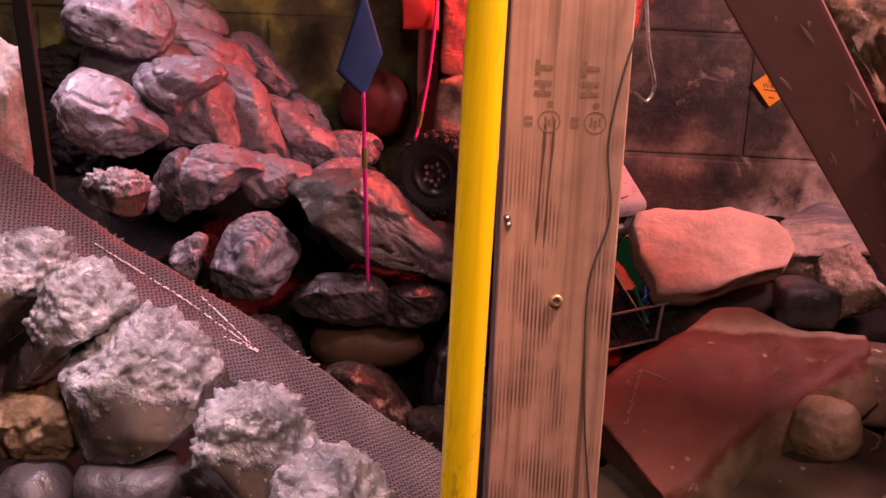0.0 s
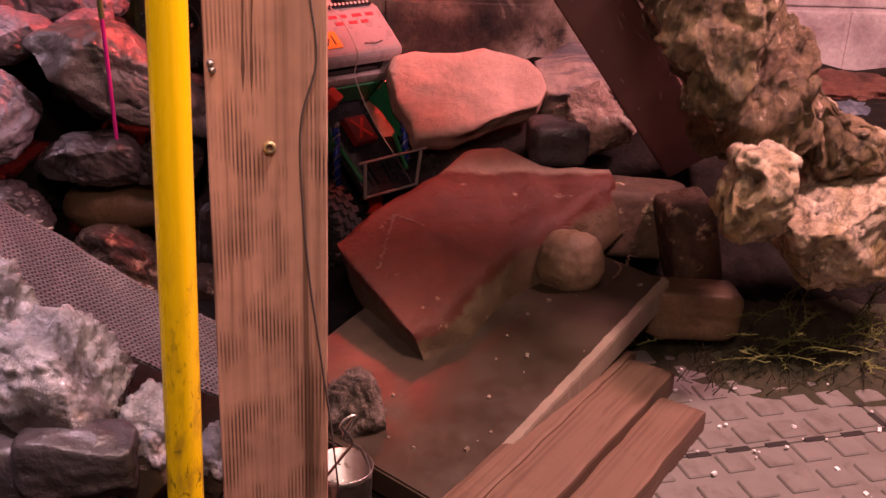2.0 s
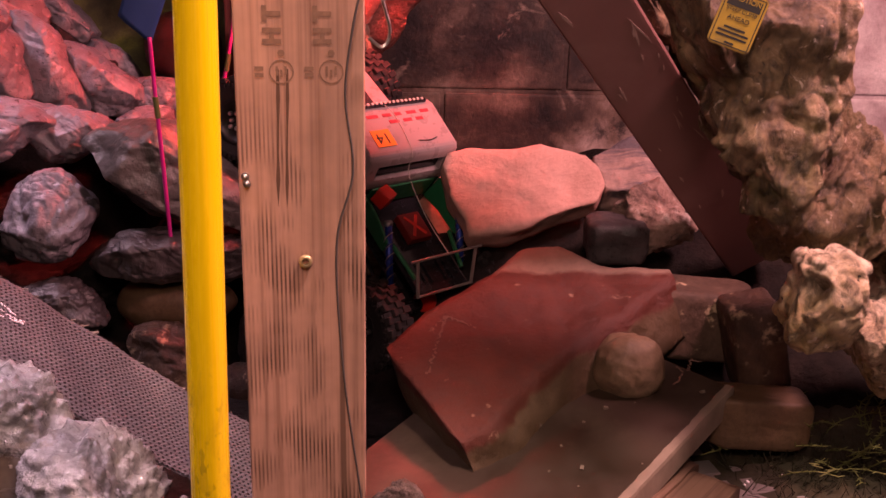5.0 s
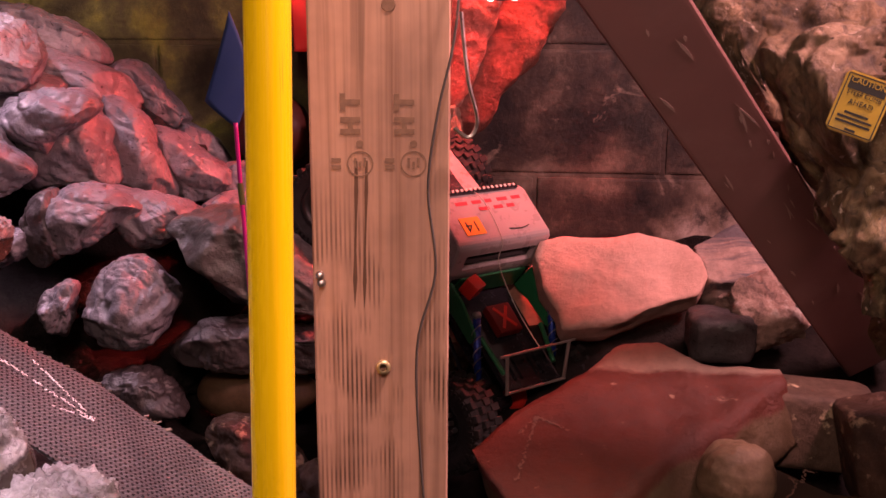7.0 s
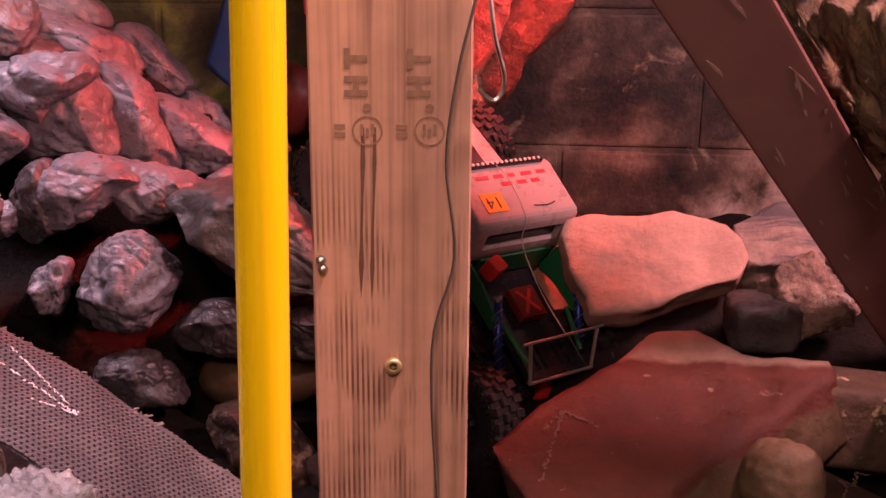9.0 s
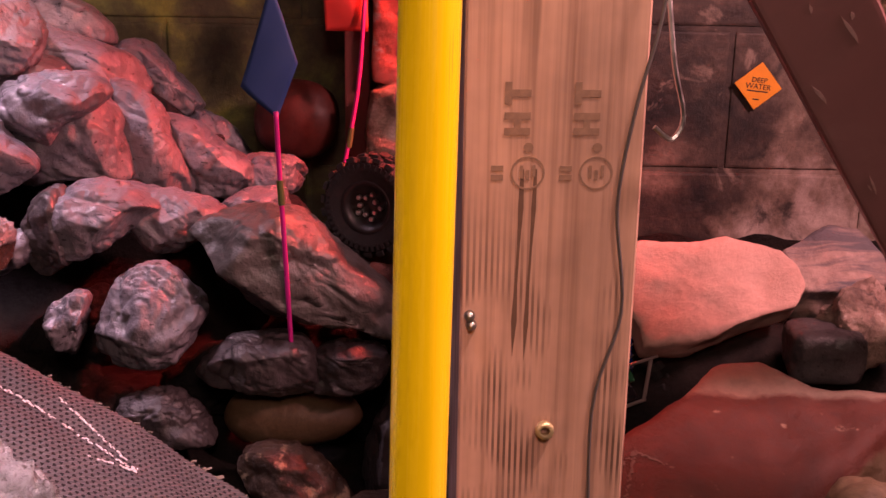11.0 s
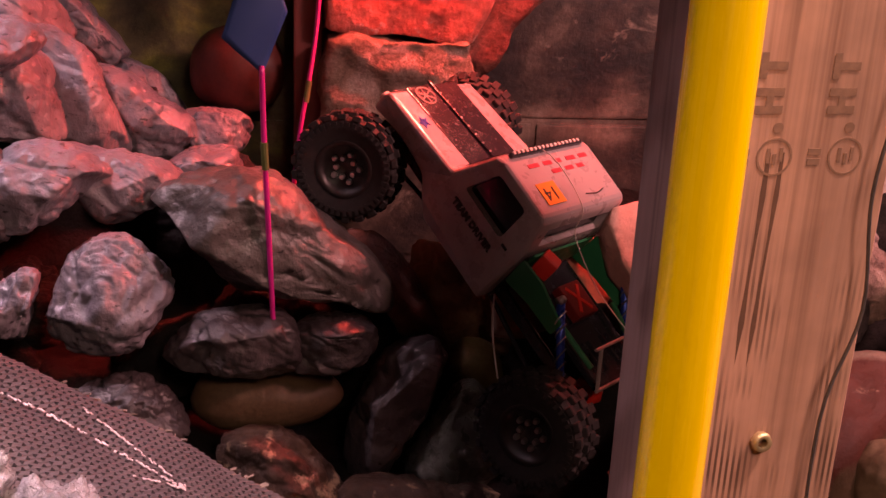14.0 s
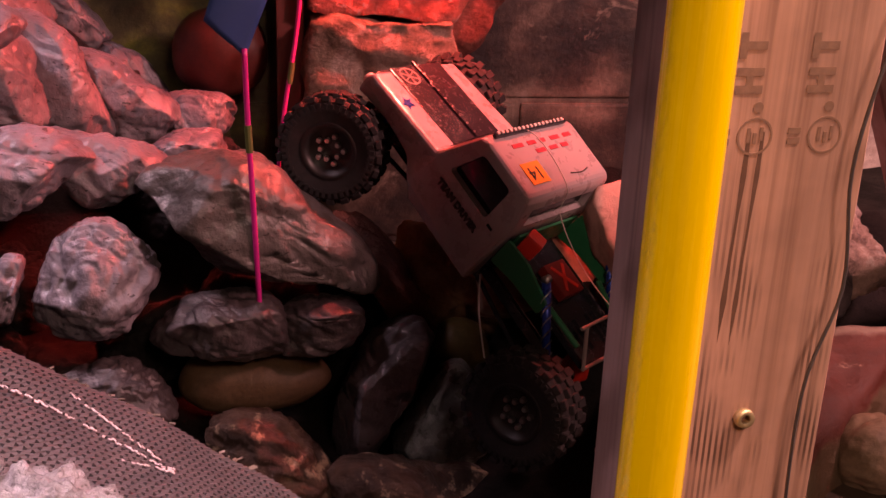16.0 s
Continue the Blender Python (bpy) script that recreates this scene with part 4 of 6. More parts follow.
boulder("brown_rock", "orange-brown rock under the toy truck", "tan", (-0.030, -0.300, 0.144), [(-0.047, 0.074), (0.001, 0.065), (0.032, 0.018), (0.043, -0.040), (0.021, -0.073), (-0.011, -0.049), (-0.040, 0.004)], 0.050, 324, "crag")
boulder("brown_rock", "orange-brown rock lit red behind the truck's rear tyre", "tan", (0.059, -0.310, 0.118), [(-0.066, 0.038), (-0.021, 0.051), (0.023, 0.019), (0.059, -0.010), (0.061, -0.046), (-0.002, -0.038), (-0.054, -0.014)], 0.040, 325, "crag")
boulder("olive_stone", "smooth olive stone in the shade of the toy truck", "olive", (-0.013, -0.370, 0.098), [(-0.038, 0.008), (-0.011, 0.032), (0.023, 0.024), (0.034, -0.013), (0.013, -0.029), (-0.022, -0.021)], 0.030, 326, "smooth")
boulder("green_rock", "glossy grey-green rock in the rock gully", "green", (-0.030, -0.440, 0.037), [(-0.062, -0.028), (-0.040, 0.010), (-0.011, 0.063), (0.011, 0.063), (0.043, 0.020), (0.060, -0.030), (0.047, -0.050), (-0.049, -0.049)], 0.045, 327, "crag")
boulder("brown_rock", "brown flat stone at the bottom of the gully", "brown", (-0.067, -0.500, -0.008), [(-0.096, 0.026), (-0.067, 0.038), (0.003, 0.030), (0.070, 0.013), (0.083, -0.011), (0.073, -0.053), (-0.066, -0.044)], 0.040, 328, "crag")
boulder("grey_boulder", "dark smooth boulder with a black slit", "painted", (-0.617, -0.360, 0.381), [(-0.072, 0.027), (-0.034, 0.062), (0.013, 0.047), (0.047, 0.009), (0.075, -0.019), (0.036, -0.043), (-0.007, -0.052), (-0.057, -0.031)], 0.050, 329, "crag")
boulder("grey_boulder", "pale crusted rock at the top of the pile", "painted", (-0.639, -0.250, 0.502), [(-0.087, 0.024), (-0.035, 0.058), (0.050, 0.053), (0.080, 0.006), (0.064, -0.034), (0.028, -0.052), (-0.023, -0.034), (-0.077, -0.020)], 0.060, 330, "pit")
boulder("grey_boulder", "grey painted rock over the dark gap", "painted", (-0.541, -0.290, 0.421), [(-0.064, 0.012), (-0.022, 0.038), (0.048, 0.036), (0.067, 0.013), (0.023, -0.014), (-0.012, -0.052), (-0.040, -0.033)], 0.050, 331, "crag")
boulder("grey_boulder", "upright grey rock half hidden in the dark gap", "greyflat", (-0.517, -0.380, 0.294), [(-0.033, -0.009), (-0.017, 0.029), (0.008, 0.051), (0.030, 0.018), (0.024, -0.036), (-0.013, -0.053)], 0.040, 332, "crag")
boulder("pale_rock", "pale crusted rock above the mat ramp", "crust", (-0.571, -0.460, 0.295), [(-0.057, -0.003), (-0.031, 0.026), (0.025, 0.026), (0.041, 0.004), (0.030, -0.030), (-0.008, -0.022)], 0.035, 333, "crust")
boulder("pale_boulder", "boulder crusted with pale plaster over a smooth grey face", "crust", (-0.332, -1.000, 0.257), [(-0.066, 0.031), (-0.047, 0.054), (-0.011, 0.066), (0.023, 0.059), (0.051, 0.035), (0.066, 0.006), (0.060, -0.017), (0.036, -0.028), (0.024, -0.057), (-0.012, -0.067), (-0.057, -0.063), (-0.067, -0.019)], 0.050, 334, "crust")
boulder("pale_boulder", "boulder crusted with pitted plaster beside the mat ramp", "crust", (-0.246, -1.020, 0.210), [(-0.030, 0.044), (-0.001, 0.060), (0.033, 0.049), (0.054, 0.026), (0.059, -0.005), (0.048, -0.045), (-0.008, -0.065), (-0.058, -0.053), (-0.058, -0.019), (-0.039, 0.008)], 0.050, 335, "crust")
boulder("pale_boulder", "boulder capped with white plaster over a smooth dark face", "crust", (-0.163, -1.030, 0.146), [(-0.057, 0.063), (-0.021, 0.076), (0.005, 0.078), (0.030, 0.057), (0.047, 0.026), (0.053, 0.009), (0.039, -0.016), (0.030, -0.066), (0.007, -0.094), (-0.029, -0.081), (-0.044, -0.047), (-0.061, -0.004)], 0.050, 336, "crust")
boulder("pale_boulder", "small plaster-crusted boulder beside the yellow pole", "crust", (-0.102, -1.040, 0.110), [(-0.021, 0.027), (-0.012, 0.042), (0.003, 0.052), (0.018, 0.035), (0.022, -0.007), (0.016, -0.075), (-0.027, -0.074)], 0.035, 342, "crust")
boulder("pale_boulder", "small crusted rock behind the yellow pole's foot", "crust", (-0.057, -1.000, 0.064), [(-0.010, 0.023), (0.002, 0.032), (0.011, 0.019), (0.009, -0.037), (-0.012, -0.036)], 0.025, 343, "crust")
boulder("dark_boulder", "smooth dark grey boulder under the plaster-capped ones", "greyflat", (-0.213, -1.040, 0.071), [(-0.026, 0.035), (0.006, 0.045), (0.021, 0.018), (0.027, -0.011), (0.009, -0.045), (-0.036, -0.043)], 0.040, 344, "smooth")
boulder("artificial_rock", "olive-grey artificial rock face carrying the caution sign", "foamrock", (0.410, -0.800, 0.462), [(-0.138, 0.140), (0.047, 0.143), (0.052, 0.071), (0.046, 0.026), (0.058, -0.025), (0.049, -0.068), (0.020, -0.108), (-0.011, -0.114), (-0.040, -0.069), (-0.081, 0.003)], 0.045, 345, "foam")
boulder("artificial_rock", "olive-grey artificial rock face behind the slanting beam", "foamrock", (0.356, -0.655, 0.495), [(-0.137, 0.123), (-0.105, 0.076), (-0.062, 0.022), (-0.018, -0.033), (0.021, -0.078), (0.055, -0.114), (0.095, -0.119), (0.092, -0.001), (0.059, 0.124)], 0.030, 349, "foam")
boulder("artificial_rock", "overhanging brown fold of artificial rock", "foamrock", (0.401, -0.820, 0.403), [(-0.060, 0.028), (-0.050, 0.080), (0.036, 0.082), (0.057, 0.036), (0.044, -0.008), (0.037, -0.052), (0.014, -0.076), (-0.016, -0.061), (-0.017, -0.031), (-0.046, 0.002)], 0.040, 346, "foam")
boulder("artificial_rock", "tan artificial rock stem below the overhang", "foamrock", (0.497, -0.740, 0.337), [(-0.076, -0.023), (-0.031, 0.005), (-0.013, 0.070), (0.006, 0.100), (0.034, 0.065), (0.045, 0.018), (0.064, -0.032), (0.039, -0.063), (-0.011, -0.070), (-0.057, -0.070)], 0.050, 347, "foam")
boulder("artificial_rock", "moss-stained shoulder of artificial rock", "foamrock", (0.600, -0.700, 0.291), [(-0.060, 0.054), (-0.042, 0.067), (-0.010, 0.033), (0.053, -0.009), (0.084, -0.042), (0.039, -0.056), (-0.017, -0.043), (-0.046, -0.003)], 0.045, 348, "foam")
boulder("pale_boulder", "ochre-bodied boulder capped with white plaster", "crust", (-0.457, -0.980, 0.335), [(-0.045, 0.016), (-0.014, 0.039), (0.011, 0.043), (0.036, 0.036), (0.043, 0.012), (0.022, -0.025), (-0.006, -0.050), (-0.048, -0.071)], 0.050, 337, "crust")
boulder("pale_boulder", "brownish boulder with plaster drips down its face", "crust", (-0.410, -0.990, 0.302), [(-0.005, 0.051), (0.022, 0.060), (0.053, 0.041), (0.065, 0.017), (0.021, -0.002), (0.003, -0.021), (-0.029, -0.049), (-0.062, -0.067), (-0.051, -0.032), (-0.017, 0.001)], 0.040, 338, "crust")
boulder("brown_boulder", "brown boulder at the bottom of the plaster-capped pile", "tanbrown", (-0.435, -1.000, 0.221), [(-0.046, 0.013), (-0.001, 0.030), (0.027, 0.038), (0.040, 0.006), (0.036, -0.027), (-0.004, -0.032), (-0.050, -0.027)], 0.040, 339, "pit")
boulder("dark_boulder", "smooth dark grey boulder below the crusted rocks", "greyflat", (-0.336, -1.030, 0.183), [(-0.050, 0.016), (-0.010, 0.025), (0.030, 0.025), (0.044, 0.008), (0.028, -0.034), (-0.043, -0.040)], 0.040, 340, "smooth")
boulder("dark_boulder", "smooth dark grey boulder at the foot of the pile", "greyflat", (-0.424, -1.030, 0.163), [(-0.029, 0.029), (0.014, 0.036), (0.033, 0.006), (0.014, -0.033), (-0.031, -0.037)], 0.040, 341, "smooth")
fused("artificial_rock", "rounded cream plaster rock knob with a dark hollow", "creamrock", [
    ((0.471, -0.820, 0.262), (0.035, 0.037, 0.047), 14),
    ((0.460, -0.830, 0.237), (0.027, 0.023, 0.025), 10),
], 0.0035, "knob", 5, [((0.433, -0.865, 0.284), 0.030, 0.075)])
fused("artificial_rock", "broad cream artificial rock with a flat underside and black cracks", "creamrock", [
    ((0.615, -0.720, 0.176), (0.075, 0.062, 0.080), 4),
    ((0.608, -0.660, 0.266), (0.065, 0.047, 0.043), 22),
    ((0.673, -0.660, 0.216), (0.079, 0.058, 0.066), 10),
    ((0.559, -0.680, 0.307), (0.029, 0.030, 0.039), 20),
], 0.0042, "block", 4, [((0.528, -0.740, 0.317), 0.035, 0.035)])


# made-up fillers, near black so that the pile's gaps read as shade
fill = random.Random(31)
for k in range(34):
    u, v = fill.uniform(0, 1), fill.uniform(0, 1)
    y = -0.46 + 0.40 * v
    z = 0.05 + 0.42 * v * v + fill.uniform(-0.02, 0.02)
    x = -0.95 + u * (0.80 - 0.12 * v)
    rock("filler_rock", "filler rock in the gaps of the pile, coloured near black as shade", "gapshade", (x, y + 0.035, z), (fill.uniform(0.05, 0.08), 0.05, fill.uniform(0.04, 0.06)), fill.uniform(-30, 40), 200 + k, "b")["group"] = "rocks in the gaps of the pile"

# two more fillers, added to keep red light out of the gully
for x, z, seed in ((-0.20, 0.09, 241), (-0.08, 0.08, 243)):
    rock("filler_rock", "filler rock in the gaps of the pile, coloured near black as shade", "gapshade", (x, -0.27, z), (0.11, 0.06, 0.105), 0, seed, "b")["group"] = "rocks in the gaps of the pile"


def rough_plate(name, label, category, material, outline, y0, y1, amp, freq, seed, cuts=4):
    """A thick plate with broken faces: outline in x and z, between two depths."""
    bm = prism(outline, abs(y1 - y0))
    bmesh.ops.translate(bm, vec=(0, (y0 + y1) / 2, 0), verts=bm.verts)
    bmesh.ops.triangulate(bm, faces=bm.faces)
    for _ in range(cuts):
        bmesh.ops.subdivide_edges(bm, edges=[e for e in bm.edges if e.calc_length() > 0.012], cuts=1)
        bmesh.ops.triangulate(bm, faces=[f for f in bm.faces if len(f.verts) > 3])
    bm.normal_update()
    off = Vector((seed * 3.1, seed * 1.7, seed * 5.3))
    moved = [(v, v.co + v.normal * amp * (noise.noise(v.co * freq + off) + 0.5 * noise.noise(v.co * freq * 3 + off) + 0.3 * noise.noise(v.co * freq * 8 + off))) for v in bm.verts]
    for v, co in moved:
        v.co = co
    bmesh.ops.smooth_vert(bm, verts=bm.verts, factor=0.3, use_axis_x=True, use_axis_y=True, use_axis_z=True)
    return solid(name, bm, M[material], label, category, smooth=True)


rough_plate("plaster_column", "rough red-painted plaster column tapering to a broken point", "column", "plaster",
            [(-0.172, 1.3), (-0.172, 0.44), (-0.02, 0.425), (0.006, 0.43), (0.045, 0.50), (0.07, 0.60), (0.07, 1.3)], -0.13, 0.0, 0.010, 16, 5, 5)
# right lobe of the column: its red plaster darkened as the shaded part
rough_plate("plaster_shaded_lobe", "right lobe of the red plaster column, its shade put into the colour", "plaster", "shadedplaster",
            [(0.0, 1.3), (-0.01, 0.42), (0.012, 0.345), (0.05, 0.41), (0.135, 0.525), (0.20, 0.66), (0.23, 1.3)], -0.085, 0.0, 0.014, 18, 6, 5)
rough_plate("concrete_corbel", "broken concrete block under the red plaster column", "block", "concrete",
            [(-0.174, 0.43), (-0.178, 0.36), (-0.176, 0.285), (-0.11, 0.27), (-0.05, 0.30), (-0.02, 0.345), (0.005, 0.385), (0.003, 0.43)], -0.155, -0.01, 0.011, 26, 8, 5)
board = solid("dark_board", boxed(0.034, 0.09, 1.1, pose(-0.196, -0.06, 0.80), 0.003), M["plank_red"], "dark red-brown upright board beside the plaster column", "board")

# red lamps on the column
lights = thing("light_string", "string of small glowing red lamps on the column", "lights")
cable = [(-0.02 + 0.035 * k, -0.15 - 0.012 * (k % 2), 0.60 + 0.025 * math.sin(k * 1.9)) for k in range(7)]
part("cable", wire(cable, 0.0022), M["black"], lights)
for p in cable:
    part("bulb", lathe([(0.0005, 0.006), (0.0035, 0.004), (0.0045, -0.001), (0.003, -0.006)], 10, "Z"), M["led"], lights, "glowing red bulb", True, Matrix.Translation(p))


strap = solid("black_strap", boxed(0.020, 0.010, 0.42, pose(-0.632, -0.545, 0.36, 0, -4, 0), 0.002), M["black"], "black strap hanging down the rock pile", "strap")

# ---- post, pole, wire ----
M["scorch"] = paint("scorched_wood", (0.15, 0.078, 0.054), 0.8, 0.5, 200, 0.1)
post = thing("timber_post", "sawn timber post with scorched streaks and ink stamps", "post", pose(0, -1.0345, 0, 0, 0, 5))
shaft = bmesh.new()
box(shaft, 0.0885, 0.064, 1.5, pose(0, 0.032, 0.75), 0.003, 3)
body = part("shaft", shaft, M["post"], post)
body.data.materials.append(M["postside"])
# left face takes greyer stained wood, darkened too as its shaded side
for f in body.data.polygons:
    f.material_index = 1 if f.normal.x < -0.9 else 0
for rx in (-0.0125, 0.0212):
    for letter, dz in (("H", 0.0241), ("T", 0.0388)):
        lettering("stamp", letter, 0.0156, M["stamp"], post, Matrix.Translation((rx - 0.0052, -0.0003, 0.506 + dz)) @ pose(0, 0, 0, 90, 0, 0) @ pose(0, 0, 0, 0, 0, 90), 0.0001, 0.0010)
    ring = [(0.0074, -0.0001), (0.0084, -0.0001), (0.0084, 0.0002), (0.0074, 0.0002), (0.0074, -0.0001)]
    part("stamp_ring", lathe(ring, 28), M["stamp"], post, "", False, Matrix.Translation((rx, -0.0002, 0.506)))
    for dx, dz, h in ((-0.0030, 0.0005, 0.0065), (0.0, -0.001, 0.0050), (0.0030, 0.001, 0.0060)):
        part("stamp_bar", boxed(0.0016, 0.0003, h), M["stamp"], post, "", False, Matrix.Translation((rx + dx, -0.0002, 0.506 + dz)))
    part("stamp_dot", lathe([(0.0, -0.0001), (0.0024, -0.0001), (0.0024, 0.0002), (0.0, 0.0002)], 14), M["stamp"], post, "", False, Matrix.Translation((rx, -0.0002, 0.5186)))
    for dz in (-0.0022, 0.0022):
        part("stamp_block", boxed(0.0060, 0.0003, 0.0028), M["stamp"], post, "", False, Matrix.Translation((rx - 0.0150, -0.0002, 0.506 + dz)))
for x0, x1, w, z1 in ((-0.0150, -0.0172, 0.0015, 0.410), (-0.0085, -0.0112, 0.0013, 0.408)):
    streak = [(x0 - w * 0.6, 0.508), (x0 + w * 0.5, 0.508)]
    streak += [(x0 + (x1 - x0) * u + w * (0.7 + 0.35 * math.sin(9 * u)), 0.508 + (z1 - 0.508) * u) for u in (0.2, 0.4, 0.6, 0.8)]
    streak += [(x1, z1)]
    streak += [(x0 + (x1 - x0) * u - w * (0.7 + 0.35 * math.cos(7 * u)), 0.508 + (z1 - 0.508) * u) for u in (0.8, 0.6, 0.4, 0.2)]
    part("scorch_streak", prism(streak, 0.0003), M["scorch"], post, "dark scorched streak")
part("eyelet", lathe([(0.0024, -0.003), (0.0044, -0.0035), (0.0050, -0.001), (0.0044, 0.001), (0.0024, 0.001), (0.0024, -0.003)], 20), M["brass"], post, "pale brass ring", True, Matrix.Translation((0.001, -0.001, 0.370)))
for x, z in ((-0.0395, 0.433), (-0.0385, 0.428)):
    part("screw_head", lathe([(0.0, -0.0035), (0.0022, -0.003), (0.003, 0.0), (0.0, 0.001)], 12), M["steel"], post, "", True, Matrix.Translation((x, -0.001, z)))
part("knot", lathe([(0.0, -0.0002), (0.004, -0.0002), (0.0044, 0.0004), (0.0, 0.0004)], 16), M["stamp"], post, "dark hole", False, Matrix.Translation((0.006, -0.0004, 0.604)))

post_wire = thing("wire", "loose grey wire running down the timber post", "wire")
part("strand", wire([(0.055, -1.01, 0.72), (0.050, -1.04, 0.62), (0.046, -1.044, 0.58), (0.037, -1.044, 0.54), (0.031, -1.043, 0.492), (0.036, -1.043, 0.438), (0.024, -1.044, 0.384), (0.028, -1.043, 0.286), (0.038, -1.042, 0.20), (0.046, -1.04, 0.135), (0.053, -1.03, 0.06)], 0.0009), M["wire"], post_wire)
part("hook", wire([(0.050, -1.03, 0.60), (0.055, -1.035, 0.56), (0.061, -1.035, 0.535), (0.056, -1.036, 0.524), (0.047, -1.038, 0.530)], 0.0013), M["steel"], post_wire)

pole = thing("yellow_pole", "glossy yellow round pole standing before the post", "pole")
lean = Vector((0.0199, 0.0443, 1.4)).to_track_quat("Z", "Y").to_matrix().to_4x4()
tube = lathe([(0.0, 0.0), (0.0134, 0.0), (0.0138, 0.001), (0.0138, 0.01), (0.0138, 0.7), (0.0138, 1.39), (0.0138, 1.4), (0.0, 1.4005)], 48, "Z")
part("shaft", tube, M["yellow"], pole, "", True, Matrix.Translation((-0.0674, -1.0973, 0.0)) @ lean)

can = thing("metal_can", "small dented metal can hung on wire at the post's foot", "can", pose(0.056, -0.99, 0.0, 0, 0, 20) @ Matrix.Scale(1.25, 4))
part("body", lathe([(0.0, 0.0), (0.021, 0.0), (0.022, 0.003), (0.0215, 0.02), (0.022, 0.04), (0.023, 0.046), (0.0215, 0.046), (0.0205, 0.006), (0.0, 0.006)], 36, "Z"), M["steel"], can, smooth=True)
part("wire_loop", wire([(-0.018, -0.012, 0.046), (-0.010, -0.025, 0.07), (-0.004, -0.03, 0.085), (-0.012, -0.03, 0.10), (-0.002, -0.03, 0.105), (-0.010, -0.03, 0.09), (0.004, -0.026, 0.075), (0.016, -0.014, 0.046)], 0.0012), M["steel"], can)


# ---- flags ----
def flag(name, label, stick, cloth, material, tape):
    f = thing(name, label, "flag")
    part("stick", wire(stick, 0.0027, 8), M["pink"], f, "magenta stick", True)
    part("tape", rodded(tape[0], tape[1], 0.0036, 10), M["greentape"], f)
    bm = bmesh.new()
    nx, nz = 10, 14
    a, b, c, d = (Vector(p) for p in cloth)
    grid = [[bm.verts.new(a.lerp(b, i / nx).lerp(d.lerp(c, i / nx), j / nz) + Vector((0, 0.003 * math.sin(i * 0.5 + j * 0.25), 0))) for i in range(nx + 1)] for j in range(nz + 1)]
    for j in range(nz):
        for i in range(nx):
            bm.faces.new((grid[j][i], grid[j][i + 1], grid[j + 1][i + 1], grid[j + 1][i]))
    bmesh.ops.recalc_face_normals(bm, faces=bm.faces)
    bmesh.ops.solidify(bm, geom=bm.faces[:], thickness=0.0008)
    part("cloth", bm, M[material], f, smooth=True)
    return f


flag("marker_flag", "blue diamond marker flag on a magenta stick", [(-0.234, -0.445, 0.17), (-0.238, -0.445, 0.28), (-0.2415, -0.447, 0.37), (-0.243, -0.452, 0.445)],
     [(-0.245, -0.452, 0.575), (-0.219, -0.447, 0.495), (-0.242, -0.454, 0.437), (-0.279, -0.450, 0.470)], "blueflag", ((-0.2405, -0.446, 0.345), (-0.2418, -0.4475, 0.372)))
flag("marker_flag", "red marker flag on a magenta stick beside the column", [(-0.214, -0.19, 0.25), (-0.205, -0.19, 0.33), (-0.186, -0.17, 0.45), (-0.176, -0.155, 0.62)],
     [(-0.178, -0.155, 0.60), (-0.176, -0.150, 0.505), (-0.232, -0.150, 0.505), (-0.234, -0.155, 0.58)], "redflag", ((-0.199, -0.185, 0.36), (-0.195, -0.182, 0.385)))


# ---- mat ramp: a perforated belt ----
def belt():
    """Perforated belt on a slope: u runs down it, v across."""
    pitch, nu, nv = 0.0026, 282, 50
    verts, faces = [], []
    origin, down, across = Vector((-0.68, -0.843, 0.478)), Vector((0.842, 0.0, -0.539)).normalized(), Vector((0.0, 1, 0.04)).normalized()
    up = down.cross(across).normalized()
    up = up if up.z > 0 else -up
    for side in (0, 1):
        for j in range(nv + 1):
            for i in range(nu + 1):
                sag = 0.004 * math.sin(i * pitch * 17.7) + 0.003 * noise.noise((i * 0.05, j * 0.08, 1.0)) + (0.0009 if (i + j) % 2 else 0.0)
                edge = 0.002 * noise.noise((i * 0.5, j * 3.0, 2.0)) if j in (0, nv) else 0.0
                verts.append(origin + down * (i * pitch) + across * ((j - nv / 2) * pitch + edge) + up * (sag - 0.003 * side))
    row, top = nu + 1, (nu + 1) * (nv + 1)
    gone = set()
    for j in range(1, nv - 1, 2):
        for i in range(1 + (j // 2) % 2, nu - 1, 2):
            gone.add((i, j))
    for j in range(nv):
        for i in range(nu):
            a = j * row + i
            q = (a, a + 1, a + row + 1, a + row)
            if (i, j) in gone:
                for k in range(4):
                    m, n = q[k], q[(k + 1) % 4]
                    faces.append((m, n, n + top, m + top))
            else:
                faces.append(q)
                faces.append(tuple(x + top for x in reversed(q)))
    me = bpy.data.meshes.new("mat_ramp")
    me.from_pydata(verts, [], faces)
    me.materials.append(M["beltrubber"])
    ob = tagged(new("mat_ramp", me), "dark grey perforated woven mat laid as a ramp", "mat")
    u = lambda s, v, h=0.0022: origin + down * s + across * v + up * (h + 0.004 * math.sin(s * 17.7))
    return ob, u


mat_ramp, on_belt = belt()
fray = bmesh.new()
rng = random.Random(4)
for k in range(230):
    s = rng.uniform(0.0, 0.73)
    if noise.noise((s * 22, 0, 0)) < -0.12:
        continue
    p = on_belt(s, 0.0645 + rng.uniform(-0.002, 0.002), rng.uniform(-0.002, 0.0015))
    q = p + Vector((rng.uniform(-0.004, 0.005), rng.uniform(-0.002, 0.003), rng.uniform(-0.002, 0.0015)))
    rod(fray, p, q, rng.uniform(0.0005, 0.0012), 4)
tagged(part("frayed_edge", fray, M["fray"], mat_ramp, "pale frayed edge"), kind="stuff")


